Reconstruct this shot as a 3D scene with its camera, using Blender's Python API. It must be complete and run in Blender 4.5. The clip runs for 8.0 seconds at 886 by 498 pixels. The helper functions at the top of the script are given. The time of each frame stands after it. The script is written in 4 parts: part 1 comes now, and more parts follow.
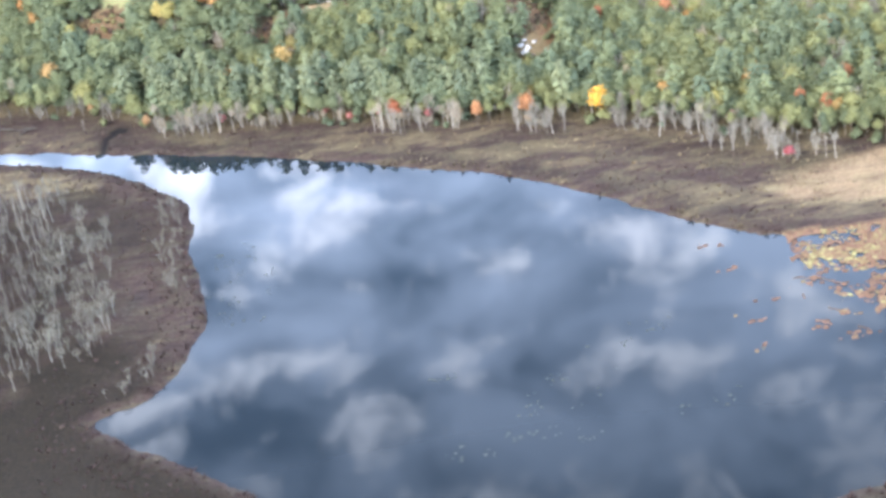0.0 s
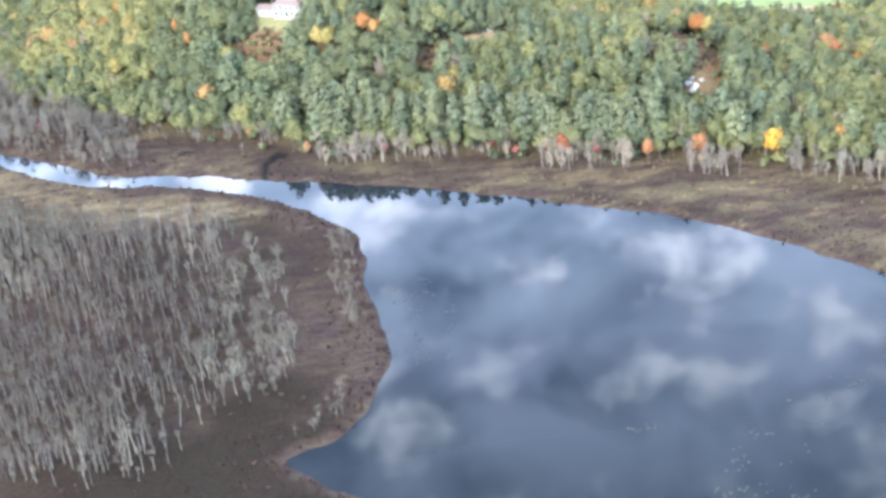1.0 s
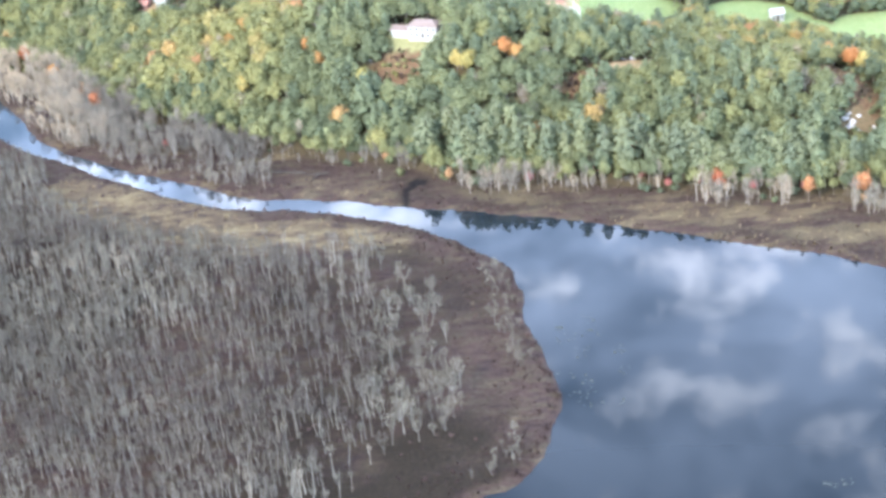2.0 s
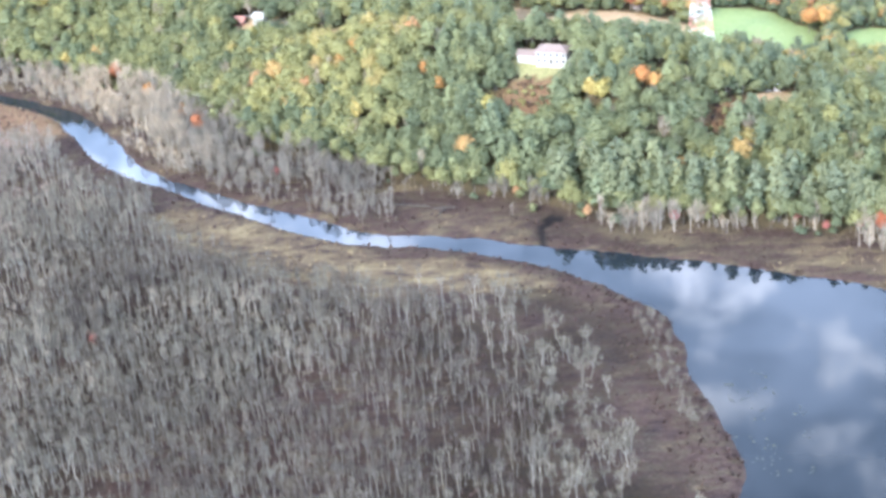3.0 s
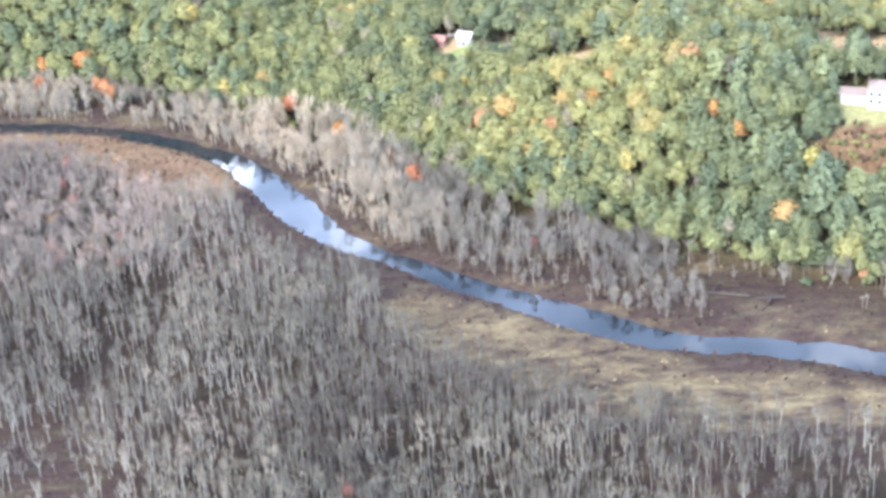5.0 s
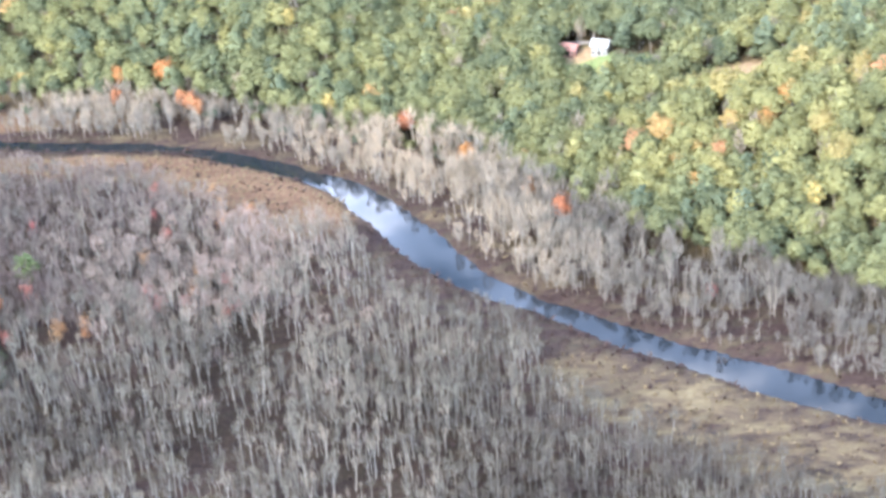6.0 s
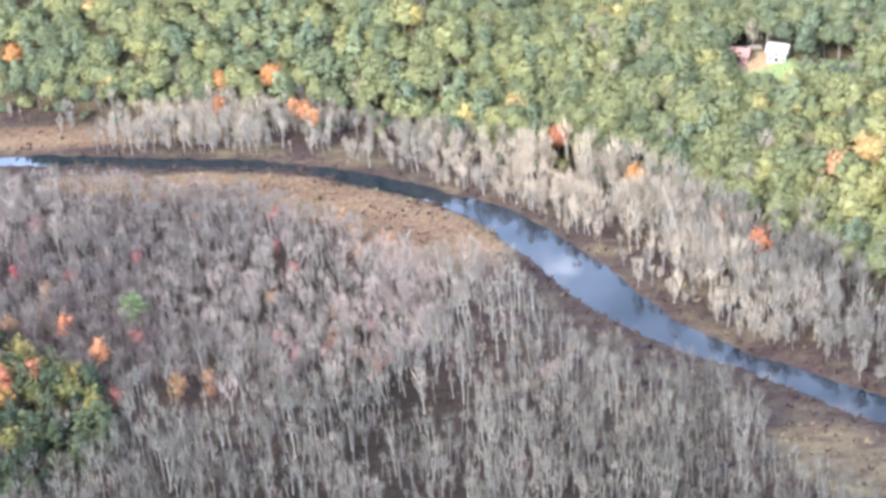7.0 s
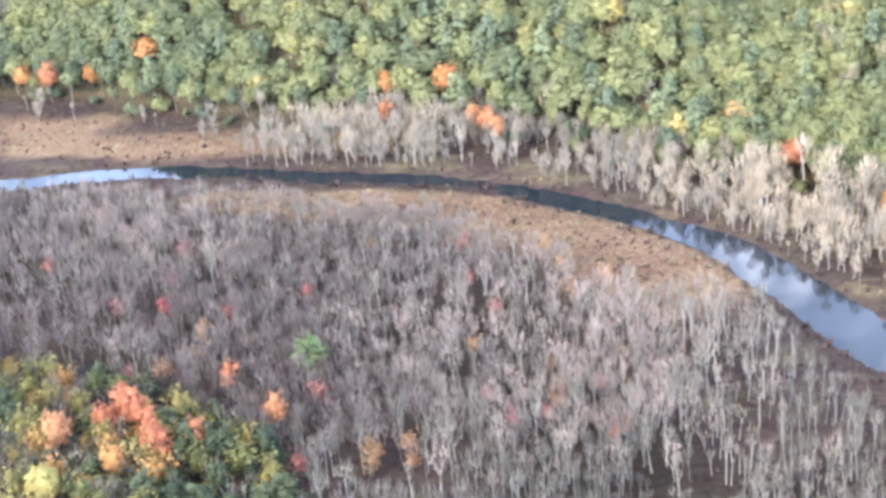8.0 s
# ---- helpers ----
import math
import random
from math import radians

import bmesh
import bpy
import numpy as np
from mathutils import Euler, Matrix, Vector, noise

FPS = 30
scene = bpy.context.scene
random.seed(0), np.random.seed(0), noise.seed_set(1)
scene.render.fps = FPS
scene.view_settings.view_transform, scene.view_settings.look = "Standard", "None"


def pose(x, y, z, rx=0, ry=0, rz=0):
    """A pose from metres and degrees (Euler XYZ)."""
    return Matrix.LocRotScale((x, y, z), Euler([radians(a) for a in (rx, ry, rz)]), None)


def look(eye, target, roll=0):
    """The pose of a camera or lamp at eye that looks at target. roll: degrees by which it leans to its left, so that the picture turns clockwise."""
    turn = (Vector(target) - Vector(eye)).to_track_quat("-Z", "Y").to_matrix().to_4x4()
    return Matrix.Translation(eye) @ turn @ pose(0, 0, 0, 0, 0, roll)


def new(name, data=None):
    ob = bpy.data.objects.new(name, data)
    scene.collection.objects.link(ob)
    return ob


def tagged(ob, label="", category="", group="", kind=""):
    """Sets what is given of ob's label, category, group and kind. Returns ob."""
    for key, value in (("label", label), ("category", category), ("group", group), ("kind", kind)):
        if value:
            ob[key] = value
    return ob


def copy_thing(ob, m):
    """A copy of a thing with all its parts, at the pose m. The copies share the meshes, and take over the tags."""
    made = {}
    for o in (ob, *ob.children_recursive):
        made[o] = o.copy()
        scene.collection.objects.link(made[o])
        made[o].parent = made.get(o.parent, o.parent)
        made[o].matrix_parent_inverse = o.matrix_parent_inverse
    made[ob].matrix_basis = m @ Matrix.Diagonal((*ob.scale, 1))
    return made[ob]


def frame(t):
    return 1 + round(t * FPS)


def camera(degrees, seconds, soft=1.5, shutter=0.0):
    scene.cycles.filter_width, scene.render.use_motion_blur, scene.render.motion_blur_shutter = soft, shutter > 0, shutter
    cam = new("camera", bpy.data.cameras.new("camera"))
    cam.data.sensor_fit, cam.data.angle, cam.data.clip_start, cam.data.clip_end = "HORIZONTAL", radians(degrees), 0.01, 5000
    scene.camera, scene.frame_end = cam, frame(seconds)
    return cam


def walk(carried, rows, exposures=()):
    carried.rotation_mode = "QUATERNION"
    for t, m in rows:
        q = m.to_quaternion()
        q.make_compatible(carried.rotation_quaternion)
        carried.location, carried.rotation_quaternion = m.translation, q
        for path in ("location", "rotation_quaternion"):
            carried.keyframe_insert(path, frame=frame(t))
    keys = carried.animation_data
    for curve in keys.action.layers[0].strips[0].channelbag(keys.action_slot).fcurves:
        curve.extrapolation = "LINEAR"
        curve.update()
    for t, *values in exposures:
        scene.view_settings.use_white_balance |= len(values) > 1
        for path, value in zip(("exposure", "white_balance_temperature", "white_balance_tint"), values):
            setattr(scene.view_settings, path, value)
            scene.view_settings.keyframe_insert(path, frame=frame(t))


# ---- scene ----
cam = camera(28.0, 8.0, 3.45)
# seconds, eye x y z, yaw, pitch, roll
ROWS = [
    (0.0, 28.27, -10.25, 110.99, -1.555, -28.094, -8.856),
    (0.5, 19.22, -7.38, 113.60, -0.865, -27.919, -8.169),
    (1.0, 9.81, -4.24, 115.70, -0.280, -27.668, -7.525),
    (1.5, 0.00, 0.00, 117.00, -0.005, -27.431, -6.856),
    (3.0, -29.06, 23.35, 115.86, 0.064, -27.157, -5.205),
    (3.5, -39.49, 38.02, 113.53, -0.210, -27.394, -4.945),
    (4.0, -48.91, 54.25, 109.80, -0.314, -27.496, -4.821),
    (4.5, -57.63, 70.44, 105.59, -0.291, -27.468, -4.790),
    (6.0, -82.17, 116.86, 94.31, -0.127, -27.886, -4.798),
    (6.5, -90.13, 131.43, 90.12, -0.027, -27.979, -4.643),
    (7.0, -97.71, 145.41, 85.56, 0.331, -28.005, -4.621),
    (7.5, -104.95, 158.88, 80.77, 1.123, -27.898, -4.635),
    (8.0, -111.87, 172.07, 75.69, 2.524, -27.756, -4.801),
]
walk(cam, [(t, pose(x, y, z, 90 + pitch, 0, yaw) @ pose(0, 0, 0, 0, 0, roll)) for t, x, y, z, yaw, pitch, roll in ROWS],
     exposures=[(0.0, 1.50, 6480, 10), (3.5, 1.68, 6240, 11), (8.0, 1.755, 6320, 14)])

# ---- light ----
SUN_AZ, SUN_EL = 222.0, 34.0  # degrees clockwise from +y, and above the horizon
world = bpy.data.worlds.new("sky")
scene.world = world
world.use_nodes = True
wn, wl = world.node_tree.nodes, world.node_tree.links
wn.clear()
w_out, w_bg = wn.new("ShaderNodeOutputWorld"), wn.new("ShaderNodeBackground")
w_sky, w_tc, w_sep = wn.new("ShaderNodeTexSky"), wn.new("ShaderNodeTexCoord"), wn.new("ShaderNodeSeparateXYZ")
w_sky.sky_type, w_sky.sun_disc = "NISHITA", False
w_sky.sun_elevation, w_sky.sun_rotation = radians(SUN_EL), radians(SUN_AZ)
def sky_noise(scale, where, detail, low, high):
    mp, nz, rp = wn.new("ShaderNodeMapping"), wn.new("ShaderNodeTexNoise"), wn.new("ShaderNodeValToRGB")
    mp.inputs["Scale"].default_value, mp.inputs["Location"].default_value = scale, where
    mp.inputs["Rotation"].default_value = (0.21, 0.17, 0.6)
    nz.inputs["Scale"].default_value, nz.inputs["Detail"].default_value = 1.0, detail
    nz.inputs["Roughness"].default_value, nz.inputs["Distortion"].default_value = 0.62, 0.35
    rp.color_ramp.elements[0].position, rp.color_ramp.elements[1].position = low, high
    wl.new(w_tc.outputs["Generated"], mp.inputs["Vector"])
    wl.new(mp.outputs["Vector"], nz.inputs["Vector"])
    wl.new(nz.outputs["Fac"], rp.inputs["Fac"])
    return rp.outputs["Color"]


def over(under, fac, colour):
    mix = wn.new("ShaderNodeMixRGB")
    wl.new(fac, mix.inputs["Fac"])
    wl.new(under, mix.inputs["Color1"])
    mix.inputs["Color2"].default_value = (*colour, 1)
    return mix.outputs["Color"]


w_out_colour = over(w_sky.outputs["Color"], sky_noise((9.0, 9.0, 19.0), (0.4, 0.9, 0.75), 8.0, 0.36, 0.62), (7.1, 9.1, 13.2))
w_out_colour = over(w_out_colour, sky_noise((21.0, 21.0, 38.0), (1.3, 0.1, 0.6), 10.0, 0.51, 0.66), (14.6, 16.2, 19.8))
# clouds and sky are brighter towards the horizon
w_low, w_glow = wn.new("ShaderNodeMapRange"), wn.new("ShaderNodeVectorMath")
w_low.inputs["From Min"].default_value, w_low.inputs["From Max"].default_value = 0.38, 0.62
w_low.inputs["To Min"].default_value, w_low.inputs["To Max"].default_value = 2.25, 0.42
w_glow.operation = "SCALE"
wl.new(w_tc.outputs["Generated"], w_sep.inputs[0])
wl.new(w_sep.outputs["Z"], w_low.inputs["Value"])
wl.new(w_out_colour, w_glow.inputs[0])
wl.new(w_low.outputs[0], w_glow.inputs["Scale"])
wl.new(w_glow.outputs["Vector"], w_bg.inputs["Color"])
w_bg.inputs["Strength"].default_value = 0.15
wl.new(w_bg.outputs["Background"], w_out.inputs["Surface"])
sun = new("sun", bpy.data.lights.new("sun", "SUN"))
sun.data.energy, sun.data.angle, sun.data.color = 2.05, radians(3.0), (1.0, 0.90, 0.74)
sx, sy = math.sin(radians(SUN_AZ)) * math.cos(radians(SUN_EL)), math.cos(radians(SUN_AZ)) * math.cos(radians(SUN_EL))
sun.matrix_world = look((sx * 400, sy * 400, math.sin(radians(SUN_EL)) * 400), (0, 0, 0))
RNG = np.random.default_rng(7)


# ---- materials ----
def material(name, rough=0.8, spec=0.2, metal=0.0):
    m = bpy.data.materials.new(name)
    m.use_nodes = True
    b = m.node_tree.nodes["Principled BSDF"]
    b.inputs["Roughness"].default_value, b.inputs["Metallic"].default_value = rough, metal
    b.inputs["Specular IOR Level"].default_value = spec
    return m, m.node_tree.nodes, m.node_tree.links, b


def ramp_node(nodes, stops):
    r = nodes.new("ShaderNodeValToRGB")
    while len(r.color_ramp.elements) < len(stops):
        r.color_ramp.elements.new(0.5)
    for e, (p, c) in zip(r.color_ramp.elements, stops):
        e.position, e.color = p, (*c, 1)
    return r


def world_noise(nodes, links, scale, detail=4.0, rough=0.6):
    g, n = nodes.new("ShaderNodeNewGeometry"), nodes.new("ShaderNodeTexNoise")
    n.inputs["Scale"].default_value, n.inputs["Detail"].default_value, n.inputs["Roughness"].default_value = scale, detail, rough
    links.new(g.outputs["Position"], n.inputs["Vector"])
    return n


def add_bump(nodes, links, b, noise_out, strength, dist):
    u = nodes.new("ShaderNodeBump")
    u.inputs["Strength"].default_value, u.inputs["Distance"].default_value = strength, dist
    links.new(noise_out, u.inputs["Height"])
    links.new(u.outputs["Normal"], b.inputs["Normal"])


def tinted(name, stops, source="attr", vary=0.25, rough=0.75, scale=2.5, relief=0.0, gloss=0.04, thin=0.0):
    """A material whose colour runs over a ramp by plant, with fine variation on top."""
    m, n, l, b = material(name, rough, gloss)
    if source == "attr":
        a = n.new("ShaderNodeAttribute")
        a.attribute_name = "tint"
        fac = a.outputs["Fac"]
    elif source == "object":
        fac = n.new("ShaderNodeObjectInfo").outputs["Random"]
    else:
        fac = n.new("ShaderNodeNewGeometry").outputs["Random Per Island"]
    r = ramp_node(n, stops)
    l.new(fac, r.inputs["Fac"])
    g = n.new("ShaderNodeNewGeometry")
    mul = n.new("ShaderNodeMapRange")
    mul.inputs["To Min"].default_value, mul.inputs["To Max"].default_value = 1 - vary, 1 + vary
    l.new(g.outputs["Random Per Island"], mul.inputs["Value"])
    nz = world_noise(n, l, scale)
    mr = n.new("ShaderNodeMapRange")
    mr.inputs["From Min"].default_value, mr.inputs["From Max"].default_value = 0.3, 0.7
    mr.inputs["To Min"].default_value, mr.inputs["To Max"].default_value = 1 - vary, 1 + vary
    l.new(nz.outputs["Fac"], mr.inputs["Value"])
    pr = n.new("ShaderNodeMath")
    pr.operation = "MULTIPLY"
    l.new(mul.outputs[0], pr.inputs[0])
    l.new(mr.outputs[0], pr.inputs[1])
    v = n.new("ShaderNodeVectorMath")
    v.operation = "SCALE"
    l.new(r.outputs["Color"], v.inputs[0])
    l.new(pr.outputs[0], v.inputs["Scale"])
    l.new(v.outputs["Vector"], b.inputs["Base Color"])
    if relief:
        add_bump(n, l, b, world_noise(n, l, 4.5, 3, 0.6).outputs["Fac"], relief, 0.3)
    if thin:
        through_, blend = n.new("ShaderNodeBsdfTranslucent"), n.new("ShaderNodeMixShader")
        blend.inputs["Fac"].default_value = thin
        l.new(v.outputs["Vector"], through_.inputs["Color"])
        l.new(b.outputs["BSDF"], blend.inputs[1])
        l.new(through_.outputs["BSDF"], blend.inputs[2])
        l.new(blend.outputs["Shader"], n["Material Output"].inputs["Surface"])
    return m


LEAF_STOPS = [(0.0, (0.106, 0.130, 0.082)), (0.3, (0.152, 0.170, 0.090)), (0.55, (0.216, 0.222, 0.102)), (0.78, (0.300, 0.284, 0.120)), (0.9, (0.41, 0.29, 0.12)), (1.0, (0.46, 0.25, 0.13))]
BARK_STOPS = [(0.0, (0.120, 0.112, 0.096)), (0.5, (0.190, 0.180, 0.156)), (1.0, (0.31, 0.295, 0.255))]
TWIG_STOPS = [(0.0, (0.056, 0.047, 0.045)), (0.35, (0.098, 0.093, 0.081)), (0.65, (0.128, 0.125, 0.104)), (1.0, (0.205, 0.184, 0.150))]
M_LEAF = tinted("autumn_canopy_leaves", LEAF_STOPS, vary=0.13, relief=0.7, rough=0.7, gloss=0.05, thin=0.3)
M_PINE = tinted("pine_needles", [(0.0, (0.124, 0.152, 0.098)), (0.6, (0.162, 0.188, 0.108)), (1.0, (0.206, 0.226, 0.116))], vary=0.15, rough=0.7, gloss=0.05, thin=0.3)
M_GROVE = tinted("grove_leaves", [(0.0, (0.060, 0.070, 0.032)), (0.4, (0.112, 0.112, 0.044)), (0.7, (0.185, 0.155, 0.056)), (1.0, (0.30, 0.16, 0.06))])
M_GROVE_PINE = tinted("grove_pine_needles", [(0.0, (0.030, 0.040, 0.024)), (1.0, (0.058, 0.068, 0.036))])
M_BARK = tinted("grey_bark", [(p, tuple(0.98 * q for q in c)) for p, c in BARK_STOPS], vary=0.2)
M_TWIG = tinted("bare_twigs", [(p, (c[0] * 1.06, c[1] * 1.02, c[2] * 1.0)) for p, c in TWIG_STOPS], vary=0.17)
M_WARM_TWIG = tinted("reddish_bare_twigs", [(p, (c[0] * 1.55, c[1] * 1.35, c[2] * 1.40)) for p, c in TWIG_STOPS], vary=0.14)
M_SHRUB = tinted("marsh_shrub_leaves", [(0.0, (0.038, 0.027, 0.025)), (0.3, (0.055, 0.038, 0.035)), (0.55, (0.078, 0.054, 0.046)), (0.75, (0.096, 0.077, 0.053)), (1.0, (0.145, 0.108, 0.076))], vary=0.3)
M_TAN = tinted("dry_marsh_grass", [(0.0, (0.120, 0.092, 0.058)), (0.6, (0.180, 0.140, 0.084)), (1.0, (0.26, 0.205, 0.12))], vary=0.2)
M_BELT_BARK = tinted("weathered_belt_bark", [(0.0, (0.17, 0.15, 0.13)), (1.0, (0.33, 0.30, 0.255))], vary=0.15)
M_BELT_TWIG = tinted("sunlit_belt_twigs", [(0.0, (0.130, 0.119, 0.104)), (0.5, (0.205, 0.185, 0.152)), (1.0, (0.37, 0.30, 0.215))], vary=0.13)
M_TRUNK = tinted("brown_trunk_bark", [(0.0, (0.13, 0.11, 0.09)), (1.0, (0.30, 0.27, 0.24))], vary=0.2)
M_BARK_ONE = tinted("grey_bark_of_single_tree", [(p, tuple(0.70 * q for q in c)) for p, c in BARK_STOPS], "object", 0.2)
M_TWIG_ONE = tinted("bare_twigs_of_single_tree", [(0.0, (0.110, 0.104, 0.086)), (1.0, (0.182, 0.172, 0.139))], "object", 0.3)
M_LEAF_ONE = tinted("green_leaves", [(p, tuple(q for q in c)) for p, c in LEAF_STOPS[:3]], "object", vary=0.13, relief=0.7, rough=0.6, gloss=0.10, thin=0.25)
M_PINE_ONE = tinted("single_pine_needles", [(0.0, (0.138, 0.162, 0.104)), (1.0, (0.200, 0.216, 0.118))], "object", 0.15, rough=0.6, gloss=0.10, thin=0.3)
M_ORANGE = tinted("orange_leaves", [(0.0, (0.42, 0.19, 0.08)), (1.0, (0.47, 0.28, 0.11))], "object", 0.15, thin=0.3)
M_GOLD = tinted("golden_leaves", [(0.0, (0.64, 0.35, 0.07)), (1.0, (0.68, 0.38, 0.08))], "object", 0.15, thin=0.3)
M_RED = tinted("red_leaves", [(0.0, (0.36, 0.130, 0.075)), (1.0, (0.43, 0.225, 0.110))], "object", 0.15, thin=0.3)
M_DULL_RED = tinted("dull_red_leaves", [(0.0, (0.34, 0.100, 0.105)), (1.0, (0.38, 0.175, 0.140))], "object", 0.2, thin=0.3)
M_DULL_ORANGE = tinted("dull_orange_leaves", [(0.0, (0.33, 0.18, 0.10)), (1.0, (0.40, 0.25, 0.13))], "object", 0.2, thin=0.3)
M_YELLOW = tinted("yellow_leaves", [(0.0, (0.30, 0.27, 0.10)), (1.0, (0.40, 0.32, 0.12))], "object", 0.15, thin=0.3)



def painted(name, colour, rough=0.6, vary=0.12, scale=3.0, metal=0.0):
    """Weathered plain paint, metal or stone."""
    m, n, l, b = material(name, rough, 0.3, metal)
    nz = world_noise(n, l, scale, 5, 0.65)
    r = ramp_node(n, [(0.3, tuple(c * (1 - vary) for c in colour)), (0.7, tuple(min(1, c * (1 + vary)) for c in colour))])
    l.new(nz.outputs["Fac"], r.inputs["Fac"])
    l.new(r.outputs["Color"], b.inputs["Base Color"])
    add_bump(n, l, b, nz.outputs["Fac"], 0.15, 0.02)
    return m


M_WHITE, M_ROOF, M_GREY_ROOF = painted("white_clapboard", (0.33, 0.33, 0.315)), painted("pale_rust_roof", (0.215, 0.168, 0.148)), painted("blue_grey_roof", (0.42, 0.45, 0.50))
M_BARNRED, M_DARK, M_STONE = painted("rust_red_boards", (0.38, 0.20, 0.17)), painted("dark_wet_wood", (0.05, 0.042, 0.036)), painted("pale_stone", (0.50, 0.48, 0.46), 0.85, 0.25)
M_PYLON_RED, M_PYLON_WHITE = painted("red_steel_paint", (0.58, 0.27, 0.22)), painted("white_steel_paint", (0.75, 0.74, 0.73))
M_PAD, M_GRAVEL = painted("floating_leaf_green", (0.050, 0.058, 0.050), 0.85, 0.3), painted("pale_gravel", (0.40, 0.38, 0.35), 0.9, 0.2)
M_GLASS = material("dark_window_glass", 0.08, 0.5)[0]
M_GLASS.node_tree.nodes["Principled BSDF"].inputs["Base Color"].default_value = (0.03, 0.035, 0.045, 1)


# ---- plan ----
def curve(points, step=1.2):
    """A smooth line through the points of the plan."""
    p = np.array(points, float)
    p = np.vstack([2 * p[0] - p[1], p, 2 * p[-1] - p[-2]])
    out = []
    for a, b, c, d in zip(p[:-3], p[1:-2], p[2:-1], p[3:]):
        n = max(2, int(np.linalg.norm(c - b) / step))
        u = np.linspace(0, 1, n, endpoint=False)[:, None]
        out.append(0.5 * (2 * b + (c - a) * u + (2 * a - 5 * b + 4 * c - d) * u**2 + (3 * b - a - 3 * c + d) * u**3))
    return np.vstack(out + [p[-2:-1]])


NORTH_BANK = curve([(-420, 300), (-240, 329), (-200, 335), (-164, 337.5), (-147, 338), (-129, 334), (-115, 330), (-104, 324), (-94, 316.5),
                    (-89, 311), (-83, 301), (-79, 292), (-73, 283.5), (-62, 273.5), (-47, 262), (-38, 255.5), (-28, 253), (-15, 247),
                    (-3, 242.5), (12, 235.5), (24, 229), (34, 223), (44, 217), (54, 208), (62, 199), (71, 190), (77, 186.5), (95, 186), (140, 196), (260, 190)])
SOUTH_BANK = curve([(-420, 292), (-240, 323), (-200, 330), (-163, 334), (-148, 335), (-131, 331.5), (-117, 328.5), (-108, 323), (-102, 319),
                    (-96, 313.5), (-93, 308.5), (-89, 300), (-84, 290), (-79, 284), (-72, 278), (-65, 271), (-55, 262), (-47, 256), (-42, 252.8),
                    (-30, 249), (-20, 244), (-13, 239), (-7, 232), (-2, 225), (-0.5, 218), (-0.3, 209), (1, 200), (2, 190.5), (1.5, 186),
                    (-1, 178), (-5, 172), (-11, 169), (-8, 165), (-1, 158), (4, 153), (14, 143), (25, 137), (45, 131), (62, 130), (72, 131.5), (90, 126), (260, 90)])
FOREST_EDGE = curve([(-420, 356), (-230, 366), (-170, 358), (-149, 350), (-133, 344.5), (-117, 340), (-106, 336), (-97, 329), (-90, 325), (-79, 317),
                     (-69, 302), (-59, 289.5), (-50, 282.5), (-38, 273), (-27, 265), (-17, 261.2), (-9, 254), (4, 249), (22, 242.5), (39, 236),
                     (56, 230.5), (71, 222), (84, 212), (97, 207), (130, 203), (260, 215)], 3)
CREEK = curve([(-15.5, 246.3), (-15.2, 249), (-14.7, 252), (-14.3, 253.8)], 0.5)


def distance(x, y, line):
    """The distance of many places from a line."""
    best = np.full(len(x), 1e9)
    for (ax, ay), (bx, by) in zip(line[:-1], line[1:]):
        dx, dy = bx - ax, by - ay
        u = np.clip(((x - ax) * dx + (y - ay) * dy) / (dx * dx + dy * dy + 1e-12), 0, 1)
        best = np.minimum(best, (x - ax - u * dx) ** 2 + (y - ay - u * dy) ** 2)
    return np.sqrt(best)


def inside(x, y, ring):
    odd = np.zeros(len(x), bool)
    for (ax, ay), (bx, by) in zip(ring, np.roll(ring, -1, 0)):
        if ay != by:
            odd ^= ((ay > y) != (by > y)) & (x < (bx - ax) * (y - ay) / (by - ay) + ax)
    return odd


def value_noise(x, y, size, seed=0, octaves=3):
    """Smooth noise of -1 to 1 over the plan, with lumps of the given size in metres."""
    total, amp, norm = np.zeros(len(x)), 1.0, 0.0
    for k in range(octaves):
        u, v = x / size * 2**k + 31.7 * seed + 7 * k, y / size * 2**k + 17.3 * seed + 3 * k
        i, j = np.floor(u).astype(np.int64), np.floor(v).astype(np.int64)
        fu, fv = u - i, v - j
        fu, fv = fu * fu * (3 - 2 * fu), fv * fv * (3 - 2 * fv)

        def h(a, b):
            q = (a * 374761393 + b * 668265263 + seed * 974711) & 0x7FFFFFFF
            q = ((q ^ (q >> 13)) * 1274126177) & 0x7FFFFFFF
            return (q & 0xFFFF) / 32767.5 - 1
        total += amp * ((h(i, j) * (1 - fu) + h(i + 1, j) * fu) * (1 - fv) + (h(i, j + 1) * (1 - fu) + h(i + 1, j + 1) * fu) * fv)
        norm += amp
        amp *= 0.5
    return total / norm


def step01(v):
    v = np.clip(v, 0, 1)
    return v * v * (3 - 2 * v)


def blob(x, y, cx, cy, rx, ry, turn=0.0, soft=0.35):
    c, s = math.cos(radians(turn)), math.sin(radians(turn))
    u, v = ((x - cx) * c + (y - cy) * s) / rx, (-(x - cx) * s + (y - cy) * c) / ry
    return step01((1 - np.sqrt(u * u + v * v)) / soft + 0.5 + 0.6 * value_noise(x, y, 6, 4))


NORTH_SIDE = np.vstack([NORTH_BANK, [(260, 3000), (-420, 3000)]])
WATER_RING = np.vstack([NORTH_BANK, SOUTH_BANK[::-1]])
FOREST_RING = np.vstack([FOREST_EDGE, [(260, 3000), (-420, 3000)]])


